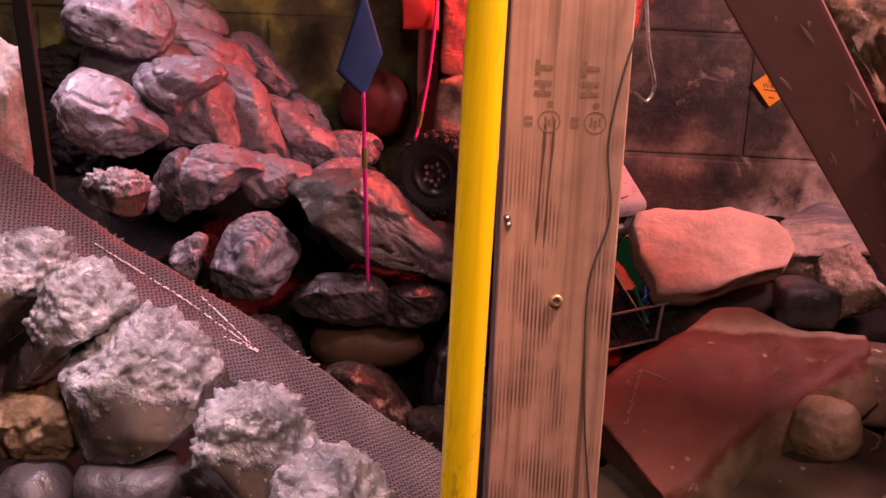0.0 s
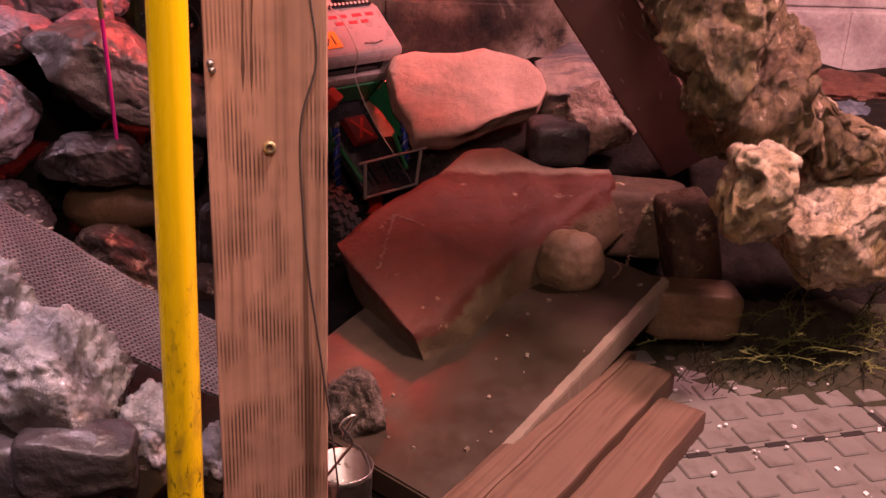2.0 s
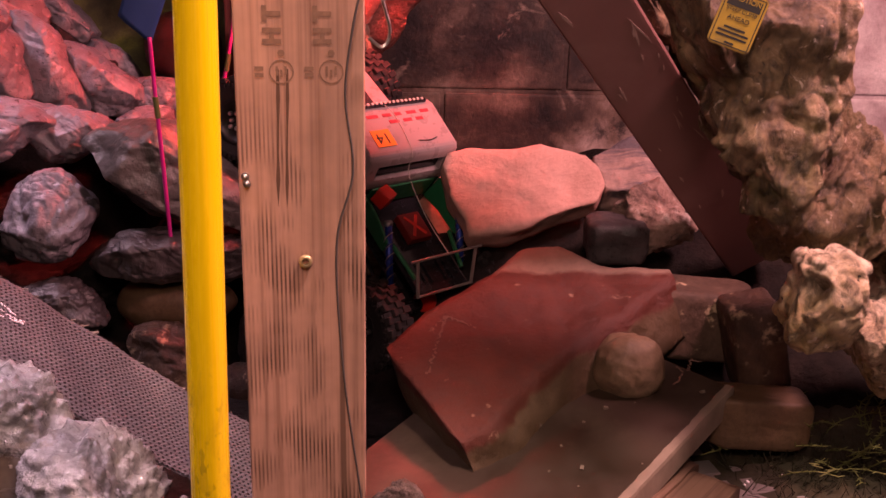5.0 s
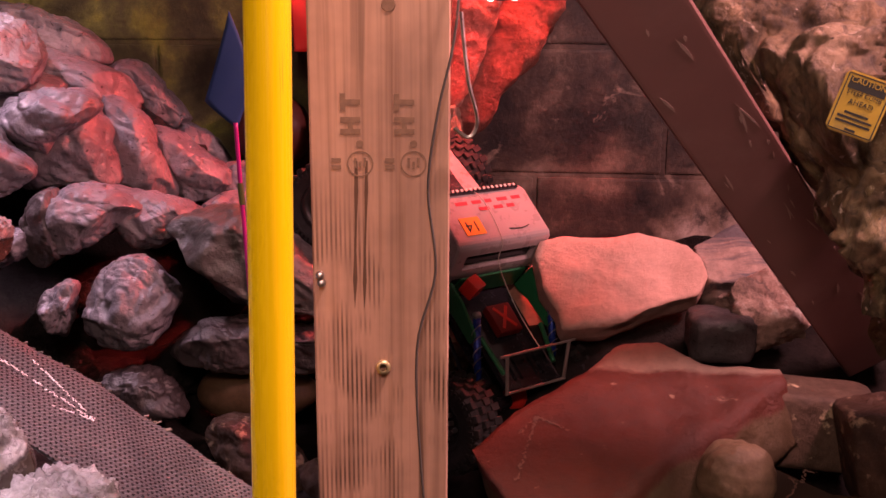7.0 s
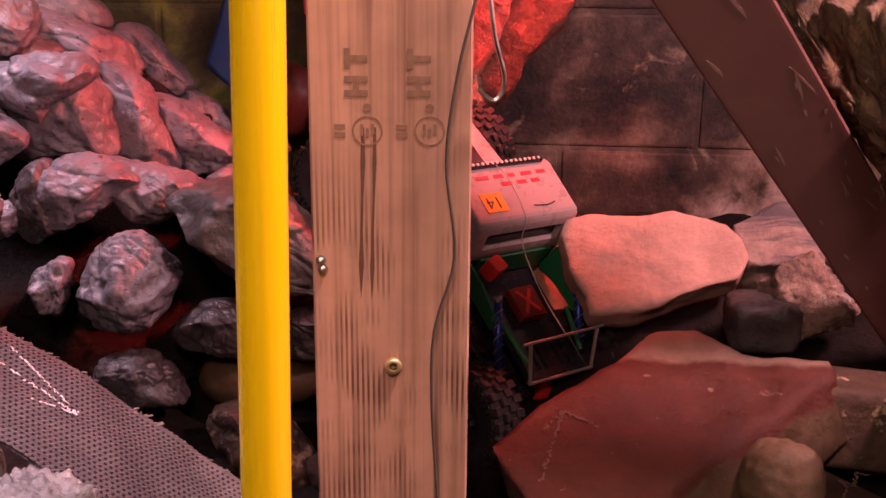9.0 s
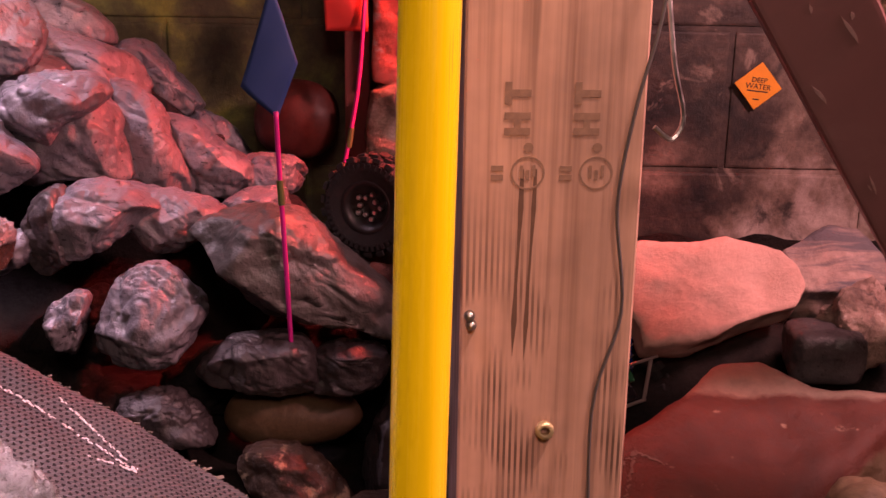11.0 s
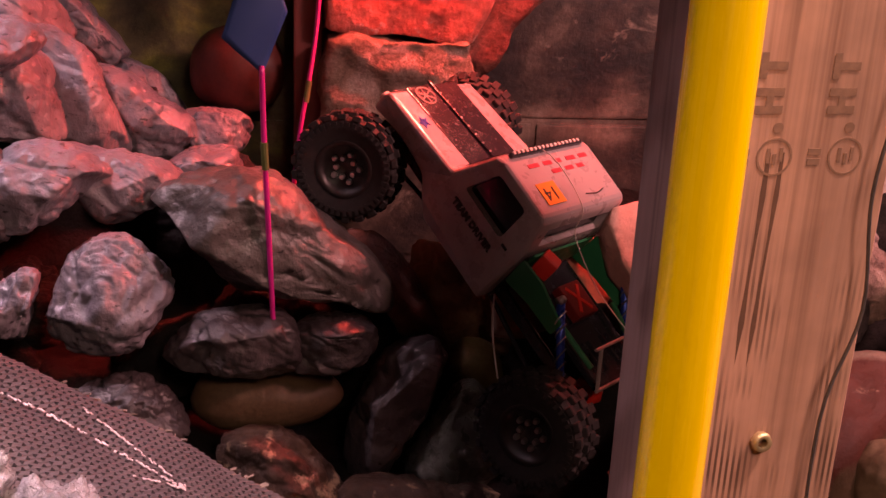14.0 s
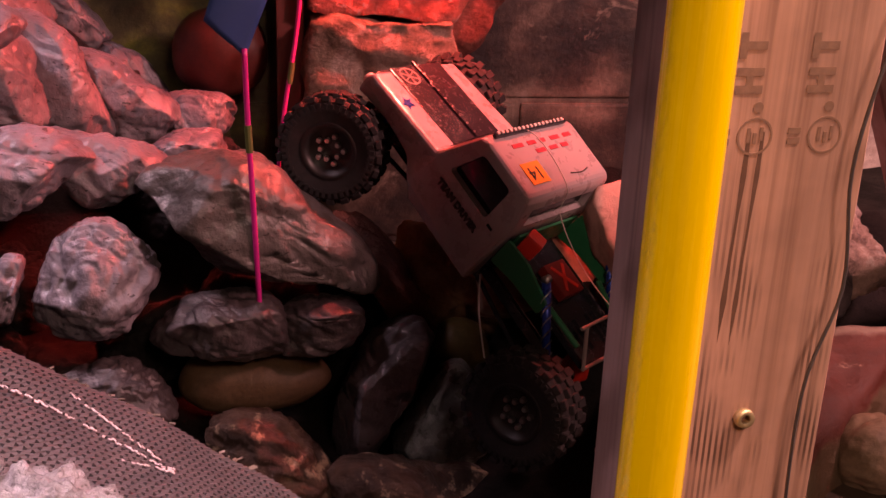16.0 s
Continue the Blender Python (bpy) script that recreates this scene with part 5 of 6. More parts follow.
def chalk_line(points, r, seed, up=(0, 0, 1)):
    """A chalk stroke: many thin flat dabs along a line."""
    rng = random.Random(seed)
    bm = bmesh.new()
    up = Vector(up).normalized()
    for a, b in zip(points, points[1:]):
        a, b = Vector(a), Vector(b)
        d = (b - a).normalized()
        side = up.cross(d).normalized()
        n = max(3, int((b - a).length / 0.0022))
        for k in range(n):
            if rng.random() < 0.15:
                continue
            p = a.lerp(b, (k + 0.5) / n) + side * rng.uniform(-1, 1) * r * 0.8
            m = Matrix((d, side, up)).transposed().to_4x4()
            m.translation = p
            box(bm, rng.uniform(0.0014, 0.0034), r * rng.uniform(0.6, 1.6), 0.0005, m @ pose(0, 0, 0, 0, 0, rng.uniform(-35, 35)))
    return bm


part("chalk_arrow", chalk_line([on_belt(0.270, 0.022), on_belt(0.37, 0.020), on_belt(0.466, 0.010)], 0.0016, 1, (0.5, 0, 0.86)), M["chalk"], mat_ramp, "white chalk arrow")
part("chalk_barb", chalk_line([on_belt(0.386, 0.044), on_belt(0.466, 0.012)], 0.0014, 2, (0.5, 0, 0.86)), M["chalk"], mat_ramp, "white chalk stroke")
part("chalk_barb", chalk_line([on_belt(0.430, -0.004), on_belt(0.466, 0.010)], 0.0012, 3, (0.5, 0, 0.86)), M["chalk"], mat_ramp, "white chalk stroke")


# ---- large flat rocks ----
def slab_rock(name, label, material, outline, thick, m, seed, amp=0.010, skirt=(0.0, 0.0)):
    """A broken slab: outline in x and depth, lying flat in its own frame, with chipped faces; skirt: how far its foot stands out."""
    bm = prism(outline, thick)
    for v in bm.verts:
        if v.co.y > 0:
            v.co.x += skirt[0]
            v.co.z += skirt[1]
    bmesh.ops.triangulate(bm, faces=bm.faces)
    for _ in range(5):
        bmesh.ops.subdivide_edges(bm, edges=[e for e in bm.edges if e.calc_length() > 0.012], cuts=1)
        bmesh.ops.triangulate(bm, faces=[f for f in bm.faces if len(f.verts) > 3])
    bm.normal_update()
    off = Vector((seed * 2.3, seed * 4.1, seed))
    moved = [(v, v.co + v.normal * amp * (noise.noise(v.co * 12 + off) + 0.6 * noise.noise(v.co * 35 + off) + 0.3 * noise.noise(v.co * 90 + off))) for v in bm.verts]
    for v, co in moved:
        v.co = co
    bmesh.ops.smooth_vert(bm, verts=bm.verts, factor=0.25, use_axis_x=True, use_axis_y=True, use_axis_z=True)
    bmesh.ops.rotate(bm, cent=(0, 0, 0), matrix=Matrix.Rotation(radians(-90), 3, "X"), verts=bm.verts)
    return solid(name, bm, M[material], label, "rock", m, True)


def red_lit_slab():
    """Tan rock with red light coloured onto its flat top, ending at a pale strip along its raised end."""
    n = Nodes("red_lit_slab_top")
    sep = n.add("ShaderNodeSeparateXYZ")
    n.link(n.co, sep.inputs[0])
    wob = n.noise(22.0, 6, 0.65)

    def past(value, edge, soft, sign):
        k = n.add("ShaderNodeMath")
        k.operation = "MULTIPLY_ADD"
        n.link(wob, k.inputs[0])
        k.inputs[1].default_value = sign * 0.03
        n.link(value, k.inputs[2])
        r = n.add("ShaderNodeMapRange")
        r.inputs[1].default_value, r.inputs[2].default_value = edge - soft + sign * 0.015, edge + soft + sign * 0.015
        n.link(k.outputs[0], r.inputs[0])
        return r.outputs[0]

    top = past(sep.outputs["Z"], 0.016, 0.003, -1)
    pale_end = past(sep.outputs["Y"], 0.098, 0.004, 1)
    fine = n.noise(90.0, 8, 0.7)
    tan = n.ramp(n.noise(9.0, 6, 0.65, dist=0.5), (0.30, (0.055, 0.032, 0.014)), (0.50, (0.10, 0.065, 0.034)), (0.70, (0.17, 0.12, 0.075)))
    pale = n.ramp(n.noise(14.0, 5, 0.6), (0.3, (0.24, 0.165, 0.125)), (0.7, (0.36, 0.26, 0.20)))
    red = n.ramp(n.noise(7.0, 6, 0.65, dist=0.6), (0.30, (0.060, 0.014, 0.008)), (0.52, (0.105, 0.024, 0.014)), (0.72, (0.145, 0.046, 0.028)))
    red = n.mix(n.ramp(n.noise(60.0, 4, 0.6), (0.66, 0.0), (0.72, 0.8)), red, (0.34, 0.22, 0.15))
    c = n.mix(top, tan, n.mix(pale_end, red, pale))
    c = n.mix(0.45, c, n.ramp(fine, (0.25, 0.3), (0.6, 1.0)), "MULTIPLY")
    b1 = n.bump(n.noise(26.0, 9, 0.72), 0.6, 0.010)
    return n.done(c, n.ramp(fine, (0.3, 0.42), (0.7, 0.65)), n.bump(fine, 0.5, 0.003, b1))


M["tan_red"] = red_lit_slab()
big_flat = slab_rock("flat_rock", "broad flat rock with red light coloured onto its top, and a faint chalk arrow", "tan_red",
                     [(-0.15, -0.023), (-0.103, 0.031), (-0.044, 0.075), (0.023, 0.145), (0.062, 0.151), (0.106, 0.113), (0.192, 0.106), (0.193, 0.085), (0.128, 0.031), (0.099, 0.007), (0.055, -0.028), (0.004, -0.080), (-0.026, -0.125), (-0.067, -0.160)], 0.060, pose(0.195, -0.649, 0.127, 22, 0, 0), 1, 0.006, (0.026, -0.030))
slab_rock("sandstone_slab", "thick pale sandstone slab with a chipped edge", "sandstone",
          [(-0.120, 0.025), (-0.114, 0.044), (-0.082, 0.050), (-0.032, 0.048), (0.009, 0.055), (0.069, 0.044), (0.085, 0.026), (0.091, 0.000), (0.080, -0.023), (0.023, -0.043), (-0.030, -0.064), (-0.085, -0.071), (-0.090, -0.051), (-0.110, -0.018)], 0.050, pose(0.235, -0.410, 0.247, 52, 0, 0), 3, 0.006)
slab_rock("sandstone_slab", "reddish sandstone slab with a scratched face", "redsand",
          [(-0.094, 0.017), (-0.062, 0.028), (-0.019, 0.023), (0.024, 0.006), (0.034, -0.016), (0.039, -0.067), (0.049, -0.097), (-0.020, -0.107), (-0.089, -0.101)], 0.045, pose(0.095, -0.323, 0.225, 50, 0, 0), 4, 0.005)
slab_rock("striped_rock", "layered rock with pink and grey bands", "striped",
          [(-0.050, 0.024), (0.012, 0.062), (0.047, 0.057), (0.066, 0.007), (0.069, -0.023), (-0.019, -0.040), (-0.038, -0.033)], 0.060, pose(0.370, -0.353, 0.245, 35, 0, 0), 6, 0.007)
part("chalk_arrow", chalk_line([(-0.100, -0.068, 0.033), (-0.078, 0.020, 0.033), (-0.098, -0.005, 0.033)], 0.0020, 5), M["chalkfaint"], big_flat, "faint chalk stroke")
part("chalk_barb", chalk_line([(-0.078, 0.020, 0.033), (-0.040, 0.000, 0.033)], 0.0018, 6), M["chalkfaint"], big_flat, "faint chalk stroke")


# ---- beam ----
beam = thing("brace_beam", "slanting brown-painted beam with chipped paint", "beam")
a, b = Vector((0.522, -0.458, 0.180)), Vector((0.055, -0.893, 0.760))
run = (b - a).normalized()
across = Vector((1, 0, 0)) - run * run.x
m = Matrix((across.normalized(), run.cross(across.normalized()), run)).transposed().to_4x4()
m.translation = (a + b) / 2
m = m @ pose(0, 0, 0, 0, 0, 14)
bm = bmesh.new()
box(bm, 0.076, 0.034, (b - a).length, m, 0.005, 3)
part("timber", bm, M["beam"], beam)
rng = random.Random(9)
for k in range(26):
    t = 0.14 + 0.60 * rng.random() ** 1.2
    long = rng.choice((0.004, 0.006, 0.010, 0.018)) * rng.uniform(0.7, 1.3)
    wide = rng.uniform(0.0006, 0.0018)
    s = prism([(-wide, -long), (wide * 0.4, -long * 0.6), (wide, long * 0.1), (wide * 0.3, long), (-wide * 0.8, long * 0.3)], 0.0006)
    across = rng.choice((0.031, 0.028, 0.012, -0.006, -0.024, 0.020))
    bmesh.ops.transform(s, matrix=m @ Matrix.Translation((across + rng.uniform(-0.003, 0.003), -0.0172, (t - 0.5) * (b - a).length)) @ pose(0, 0, 0, 0, rng.uniform(-14, 14), 0), verts=s.verts)
    part("chipped_paint", s, M["scuff"], beam, "pale chipped paint")


# ---- signs ----
def plate_sign(name, label, w, h, material, m, lines, bars, header=0.0, diamond=False):
    s = thing(name, label, "sign", m)
    if diamond:
        part("plate", prism([(-w, 0), (0, -w), (w, 0), (0, w)], 0.0022, 0.0005), M[material], s)
    else:
        part("plate", prism([(-w / 2 + 0.003, -h / 2), (w / 2 - 0.003, -h / 2), (w / 2, -h / 2 + 0.003), (w / 2, h / 2 - 0.003), (w / 2 - 0.003, h / 2), (-w / 2 + 0.003, h / 2), (-w / 2, h / 2 - 0.003), (-w / 2, -h / 2 + 0.003)], 0.0022, 0.0005), M[material], s)
        for sx, sz, x, z in ((w - 0.004, 0.0009, 0, h / 2 - 0.002), (w - 0.004, 0.0009, 0, -h / 2 + 0.002), (0.0009, h - 0.004, w / 2 - 0.002, 0), (0.0009, h - 0.004, -w / 2 + 0.002, 0)):
            part("border", boxed(sx, 0.0004, sz, pose(x, -0.0013, z)), M["black"], s)
    if header:
        part("header", boxed(w - 0.008, 0.0004, header, pose(0, -0.0013, h / 2 - header / 2 - 0.004)), M["black"], s)
    for text, size, z, mat in lines:
        lettering("lettering", text, size, M[mat], s, Matrix.Translation((0, -0.0017, z)) @ pose(0, 0, 0, 90, 0, 0))
    for wb, z in bars:
        part("print_bar", boxed(wb, 0.0004, 0.0017, pose(0, -0.0013, z)), M["black"], s)
    return s


plate_sign("caution_sign", "weathered yellow caution sign fixed on the artificial rock", 0.036, 0.046, "signyellow", pose(0.340, -0.885, 0.528, -8, 18, -12),
           [("CAUTION", 0.0058, 0.0168, "signyellow"), ("STEEP CLIMB", 0.0046, 0.0076, "black"), ("AHEAD", 0.0056, 0.0010, "black")], [(0.018, -0.0070), (0.026, -0.0105), (0.026, -0.0140), (0.008, -0.0190)], 0.009)
plate_sign("warning_sign", "orange diamond warning sign on the block wall", 0.034, 0.034, "signorange", pose(0.366, -0.006, 0.427, 0, 6, 0),
           [("DEEP", 0.0098, 0.0081, "black"), ("WATER", 0.0106, -0.001, "black")], [(0.030, -0.0074), (0.009, -0.019)], 0.0, True)


# ---- floor pieces ----
ramp_board = thing("ramp_board", "brown board laid as a low ramp with a pale worn edge", "board")
rb = bmesh.new()
e = Vector((0.286, 0.326, 0.0)).normalized()
back = Vector((-e.y, e.x, 0))
lift = lambda p: 0.025 + 0.20 * (p.y + 0.99) + 0.05 * (p.x - 0.166)
corners = [Vector((0.150, -1.008, 0)), Vector((0.436, -0.682, 0)), Vector((0.436, -0.682, 0)) + back * 0.25, Vector((0.150, -1.008, 0)) + back * 0.25]
top = [rb.verts.new((p.x, p.y, max(0.012, lift(p)))) for p in corners]
low = [rb.verts.new((p.x, p.y, max(0.012, lift(p)) - 0.028)) for p in corners]
rb.faces.new(top), rb.faces.new(low[::-1])
for k in range(4):
    rb.faces.new((top[k], top[(k + 1) % 4], low[(k + 1) % 4], low[k]))
bmesh.ops.bevel(rb, geom=list(rb.edges), offset=0.002, segments=2, affect="EDGES")
part("panel", rb, M["ramp"], ramp_board)
strip = bmesh.new()
p0, p1 = corners[0], corners[1]
rows = []
for k in range(61):
    s = p0.lerp(p1, k / 60)
    zs = max(0.012, lift(s))
    n1, n2 = noise.noise((k * 0.45, 0, 0)), noise.noise((k * 0.6, 5, 0))
    out = Vector((e.y, -e.x, 0))
    rows.append([strip.verts.new(s + out * w + Vector((0, 0, zs + h))) for w, h in ((-0.004 + 0.002 * n1, 0.0012), (0.005 + 0.0015 * n2, 0.0005), (0.006 + 0.0015 * n2, -0.003), (0.006, -0.030), (-0.004, -0.030))])
for ra, rb2 in zip(rows, rows[1:]):
    for k in range(5):
        strip.faces.new((ra[k], ra[(k + 1) % 5], rb2[(k + 1) % 5], rb2[k]))
strip.faces.new(rows[0]), strip.faces.new(rows[-1][::-1])
part("worn_edge", strip, M["rampedge"], ramp_board, "pale worn edge")
part("chalk_mark", chalk_line([(0.372, -0.69, 0.1045), (0.385, -0.672, 0.1105), (0.380, -0.66, 0.113), (0.392, -0.668, 0.112), (0.398, -0.65, 0.1175), (0.410, -0.655, 0.117)], 0.0018, 8), M["chalkfaint"], ramp_board, "faint chalk scrawl")


def floor_plank(x, y, length, width, height, turn, seed):
    bm = boxed(length, width, height, None, 0.004)
    bmesh.ops.subdivide_edges(bm, edges=[e for e in bm.edges if e.calc_length() > 0.2], cuts=40)
    for v in bm.verts:
        wear = max(0.0, (v.co.x - length / 2 + 0.02) / 0.02)
        v.co.z -= 0.005 * wear * wear * (v.co.z > 0) + 0.0012 * noise.noise((v.co.x * 40, v.co.y * 60, seed * 5.0))
        v.co.y += 0.0018 * noise.noise((v.co.x * 22, seed * 9.0, v.co.z * 8)) * (1 if v.co.y > 0 else -1)
        v.co.x -= 0.006 * wear * max(0.0, noise.noise((v.co.y * 50, v.co.z * 30, seed * 3.0)))
    p = new("floor_plank", as_mesh("floor_plank", bm, M["plank"]))
    p.matrix_world = pose(x, y, height / 2 + 0.004, 0, 0, turn)
    return tagged(p, "scorched brown timber plank lying on the floor mat", "plank", "planks beside the ramp board")


for k, (ex, ey, length) in enumerate(((0.383, -0.733, 0.42), (0.405, -0.766, 0.42), (0.420, -0.846, 0.36))):
    ang = radians(52.3)
    floor_plank(ex - math.cos(ang) * length / 2, ey - math.sin(ang) * length / 2, length, (0.030, 0.060, 0.050)[k], (0.036, 0.033, 0.030)[k], 52.3, k)

mat = thing("floor_mat", "worn grey rubber floor mat with raised square studs", "mat", pose(0.645, -0.862, 0.0, 0, 0, 11))
sheet = as_mesh("tile", boxed(0.498, 0.398, 0.009, None, 0.002), M["rubber"])
for i, j in ((-1, 0), (0, 0), (-1, -1), (0, -1)):
    o = new("tile", sheet)
    o.parent = mat
    o.location = (0.25 + 0.5 * i, 0.2 + 0.4 * j, 0.0005)
studs = bmesh.new()
for i in range(-11, 11):
    for j in range(-8, 8):
        box(studs, 0.031, 0.031, 0.0035, Matrix.Translation((0.0225 + i * 0.0445, 0.0235 + j * 0.0445, 0.0058)), 0.0016, 1)
tagged(part("studs", studs, M["rubber"], mat), kind="stuff")
slot = as_mesh("drain_slot", boxed(0.026, 0.008, 0.001), M["black"])
for i in range(20):
    for m in (pose(-0.46 + i * 0.046, 0.0, 0.0053), pose(0.0, -0.38 + i * 0.04, 0.0053, 0, 0, 90)):
        d = new("drain_slot", slot)
        d.parent = mat
        d.matrix_local = m
chips = bmesh.new()
rng = random.Random(21)
for k in range(70):
    r = rng.uniform(0.0008, 0.0030)
    box(chips, r * 2, r * 1.4, r, Matrix.Translation((rng.uniform(0.40, 0.85), rng.uniform(-1.02, -0.72), 0.0085)) @ pose(0, 0, 0, rng.uniform(-30, 30), rng.uniform(-30, 30), rng.uniform(0, 180)))
tagged(solid("plaster_chips", chips, M["chalk"], "scattered pale plaster chips on the floor mat", "debris"), kind="stuff")

# crumbs on the ramp board
crumbs = bmesh.new()
rng = random.Random(33)
for k in range(26):
    p = corners[0].lerp(corners[1], rng.uniform(0.02, 0.98)) + back * rng.uniform(0.004, 0.20)
    r = rng.uniform(0.0009, 0.0028) * (1.5 if rng.random() < 0.15 else 1.0)
    box(crumbs, r * 2, r * 1.5, r * 1.2, Matrix.Translation((p.x, p.y, max(0.012, lift(p)) + r * 0.4)) @ pose(0, 0, 0, rng.uniform(-30, 30), rng.uniform(-30, 30), rng.uniform(0, 180)))
tagged(solid("plaster_crumbs", crumbs, M["rampedge"], "scattered pale crumbs on the brown ramp board", "debris"), kind="stuff")

# moss and twigs between the block and the mat
moss = bmesh.new()
rng = random.Random(12)
for k in range(900):
    x, y = rng.gauss(0.56, 0.10), rng.gauss(-0.70, 0.045)
    if not (0.44 < x < 0.95 and -0.80 < y < -0.56):
        continue
    p = Vector((x, y, 0.004))
    q = p + Vector((rng.uniform(-0.022, 0.022), rng.uniform(-0.020, 0.016), rng.uniform(0.003, 0.030)))
    rod(moss, p, q, rng.uniform(0.0004, 0.0010), 4, 0.0003)
# moss bed, darkened and spread to where shade falls on the mat
bedm = bmesh.new()
bmesh.ops.create_grid(bedm, x_segments=50, y_segments=24, size=0.5)
for v in bedm.verts:
    x, y = v.co.x * 0.56, v.co.y * 0.36
    rim = 1 - min(1.0, math.hypot(x / 0.28, y / 0.18))
    v.co = (x, y, 0.018 * rim**0.7 * (0.9 + 0.5 * noise.noise((x * 25, y * 25, 0)) + 0.35 * noise.noise((x * 80, y * 80, 0))) - 0.001)
solid("moss_bed", bedm, M["moss"], "low dark clump of moss at the mat's edge, darkened and spread as shade", "moss", pose(0.66, -0.645, 0.004), True)
sprig = bmesh.new()
for k in range(60):
    p = Vector((rng.uniform(0.47, 0.84), rng.uniform(-0.735, -0.62), 0.008))
    lean = Vector((rng.uniform(-0.5, 0.5), rng.uniform(-0.9, 0.1), rng.uniform(0.35, 0.9))).normalized()
    for n in range(7):
        q = p + lean * rng.uniform(0.008, 0.014)
        rod(sprig, p, q, 0.0010, 4, 0.0008)
        for s in (-1, 1):
            rod(sprig, q, q + (lean * 0.4 + Vector((s * rng.uniform(0.3, 0.9), rng.uniform(-0.4, 0.3), rng.uniform(-0.2, 0.5)))).normalized() * rng.uniform(0.004, 0.011), 0.0009, 4, 0.0004)
        lean = (lean + Vector((rng.uniform(-0.3, 0.3), rng.uniform(-0.3, 0.2), -0.10))).normalized()
        p = q
tagged(solid("moss_sprigs", sprig, M["sprig"], "thin olive-green sprigs standing in the moss", "plant"), kind="stuff")
tagged(solid("moss_tufts", moss, M["moss"], "dark green moss and thin twigs on the floor", "moss"), kind="stuff")


# ---- toy truck ----
def carve(ob, cutters):
    """Cuts recesses into a mesh for good, and throws the cutters away."""
    for c in cutters:
        cut = ob.modifiers.new("cut", "BOOLEAN")
        cut.operation, cut.object, cut.solver = "DIFFERENCE", c, "EXACT"
    bpy.context.view_layer.update()
    me = bpy.data.meshes.new_from_object(ob.evaluated_get(bpy.context.evaluated_depsgraph_get()))
    ob.modifiers.clear()
    ob.data = me
    for c in cutters:
        bpy.data.objects.remove(c)


def rounded(points, r, n=4):
    """An outline with its corners rounded."""
    out = []
    ps = [Vector((x, z)) for x, z in points]
    for i, p in enumerate(ps):
        a, b = (ps[i - 1] - p).normalized(), (ps[(i + 1) % len(ps)] - p).normalized()
        s, e = p + a * r, p + b * r
        for k in range(n + 1):
            t = k / n
            q = (1 - t) ** 2 * s + 2 * t * (1 - t) * p + t * t * e
            out.append((q.x, q.y))
    return out


def tyre_mesh():
    bm = lathe([(0.030, -0.021), (0.046, -0.0235), (0.053, -0.021), (0.0555, -0.015), (0.0562, 0.0), (0.0555, 0.015), (0.053, 0.021), (0.046, 0.0235), (0.030, 0.021), (0.030, -0.021)], 48)
    for k in range(22):
        for row, (y, wide) in enumerate(((-0.0165, 0.011), (-0.0055, 0.009), (0.0055, 0.009), (0.0165, 0.011))):
            ang = 2 * math.pi * (k + (0.5 if row % 2 else 0.0)) / 22
            m = Matrix.Rotation(ang, 4, "Y") @ Matrix.Translation((0.0568 - (0.0015 if row in (0, 3) else 0), y, 0)) @ pose(0, 0, 0, 0, 0, 14 if row < 2 else -14)
            box(bm, 0.0065, wide, 0.0095, m, 0.0008, 1)
    for k in range(44):
        for y in (-0.0225, 0.0225):
            box(bm, 0.008, 0.002, 0.0035, Matrix.Rotation(2 * math.pi * k / 44, 4, "Y") @ Matrix.Translation((0.0475, y, 0)))
    return as_mesh("wheel", bm, M["tyre"])


TYRE = tyre_mesh()
RIM = as_mesh("rim", lathe([(0.0, -0.008), (0.012, -0.009), (0.014, -0.012), (0.022, -0.011), (0.026, -0.018), (0.0315, -0.022), (0.0315, 0.020), (0.0, 0.020)], 36), M["rimblack"], True)
BOLT = as_mesh("bolt", lathe([(0.0, -0.0036), (0.0024, -0.0036), (0.0033, -0.001), (0.0033, 0.002)], 8), M["steel"])


def wheel(parent, place, side, steer=0.0, roll=0.0):
    w = new("wheel", TYRE)
    w.parent = parent
    w.matrix_local = Matrix.Translation(place) @ pose(0, 0, 0, roll, 0, steer + (180 if side > 0 else 0))
    tagged(w, "chunky black knobbly tyre")
    r = new("rim", RIM)
    r.parent = w
    tagged(r, "black wheel rim")
    for k in range(10):
        b = new("bolt", BOLT)
        b.parent = w
        rad = 0.0155 if k % 2 else 0.0105
        b.location = (rad * math.cos(k * 0.628), -0.0135, rad * math.sin(k * 0.628))


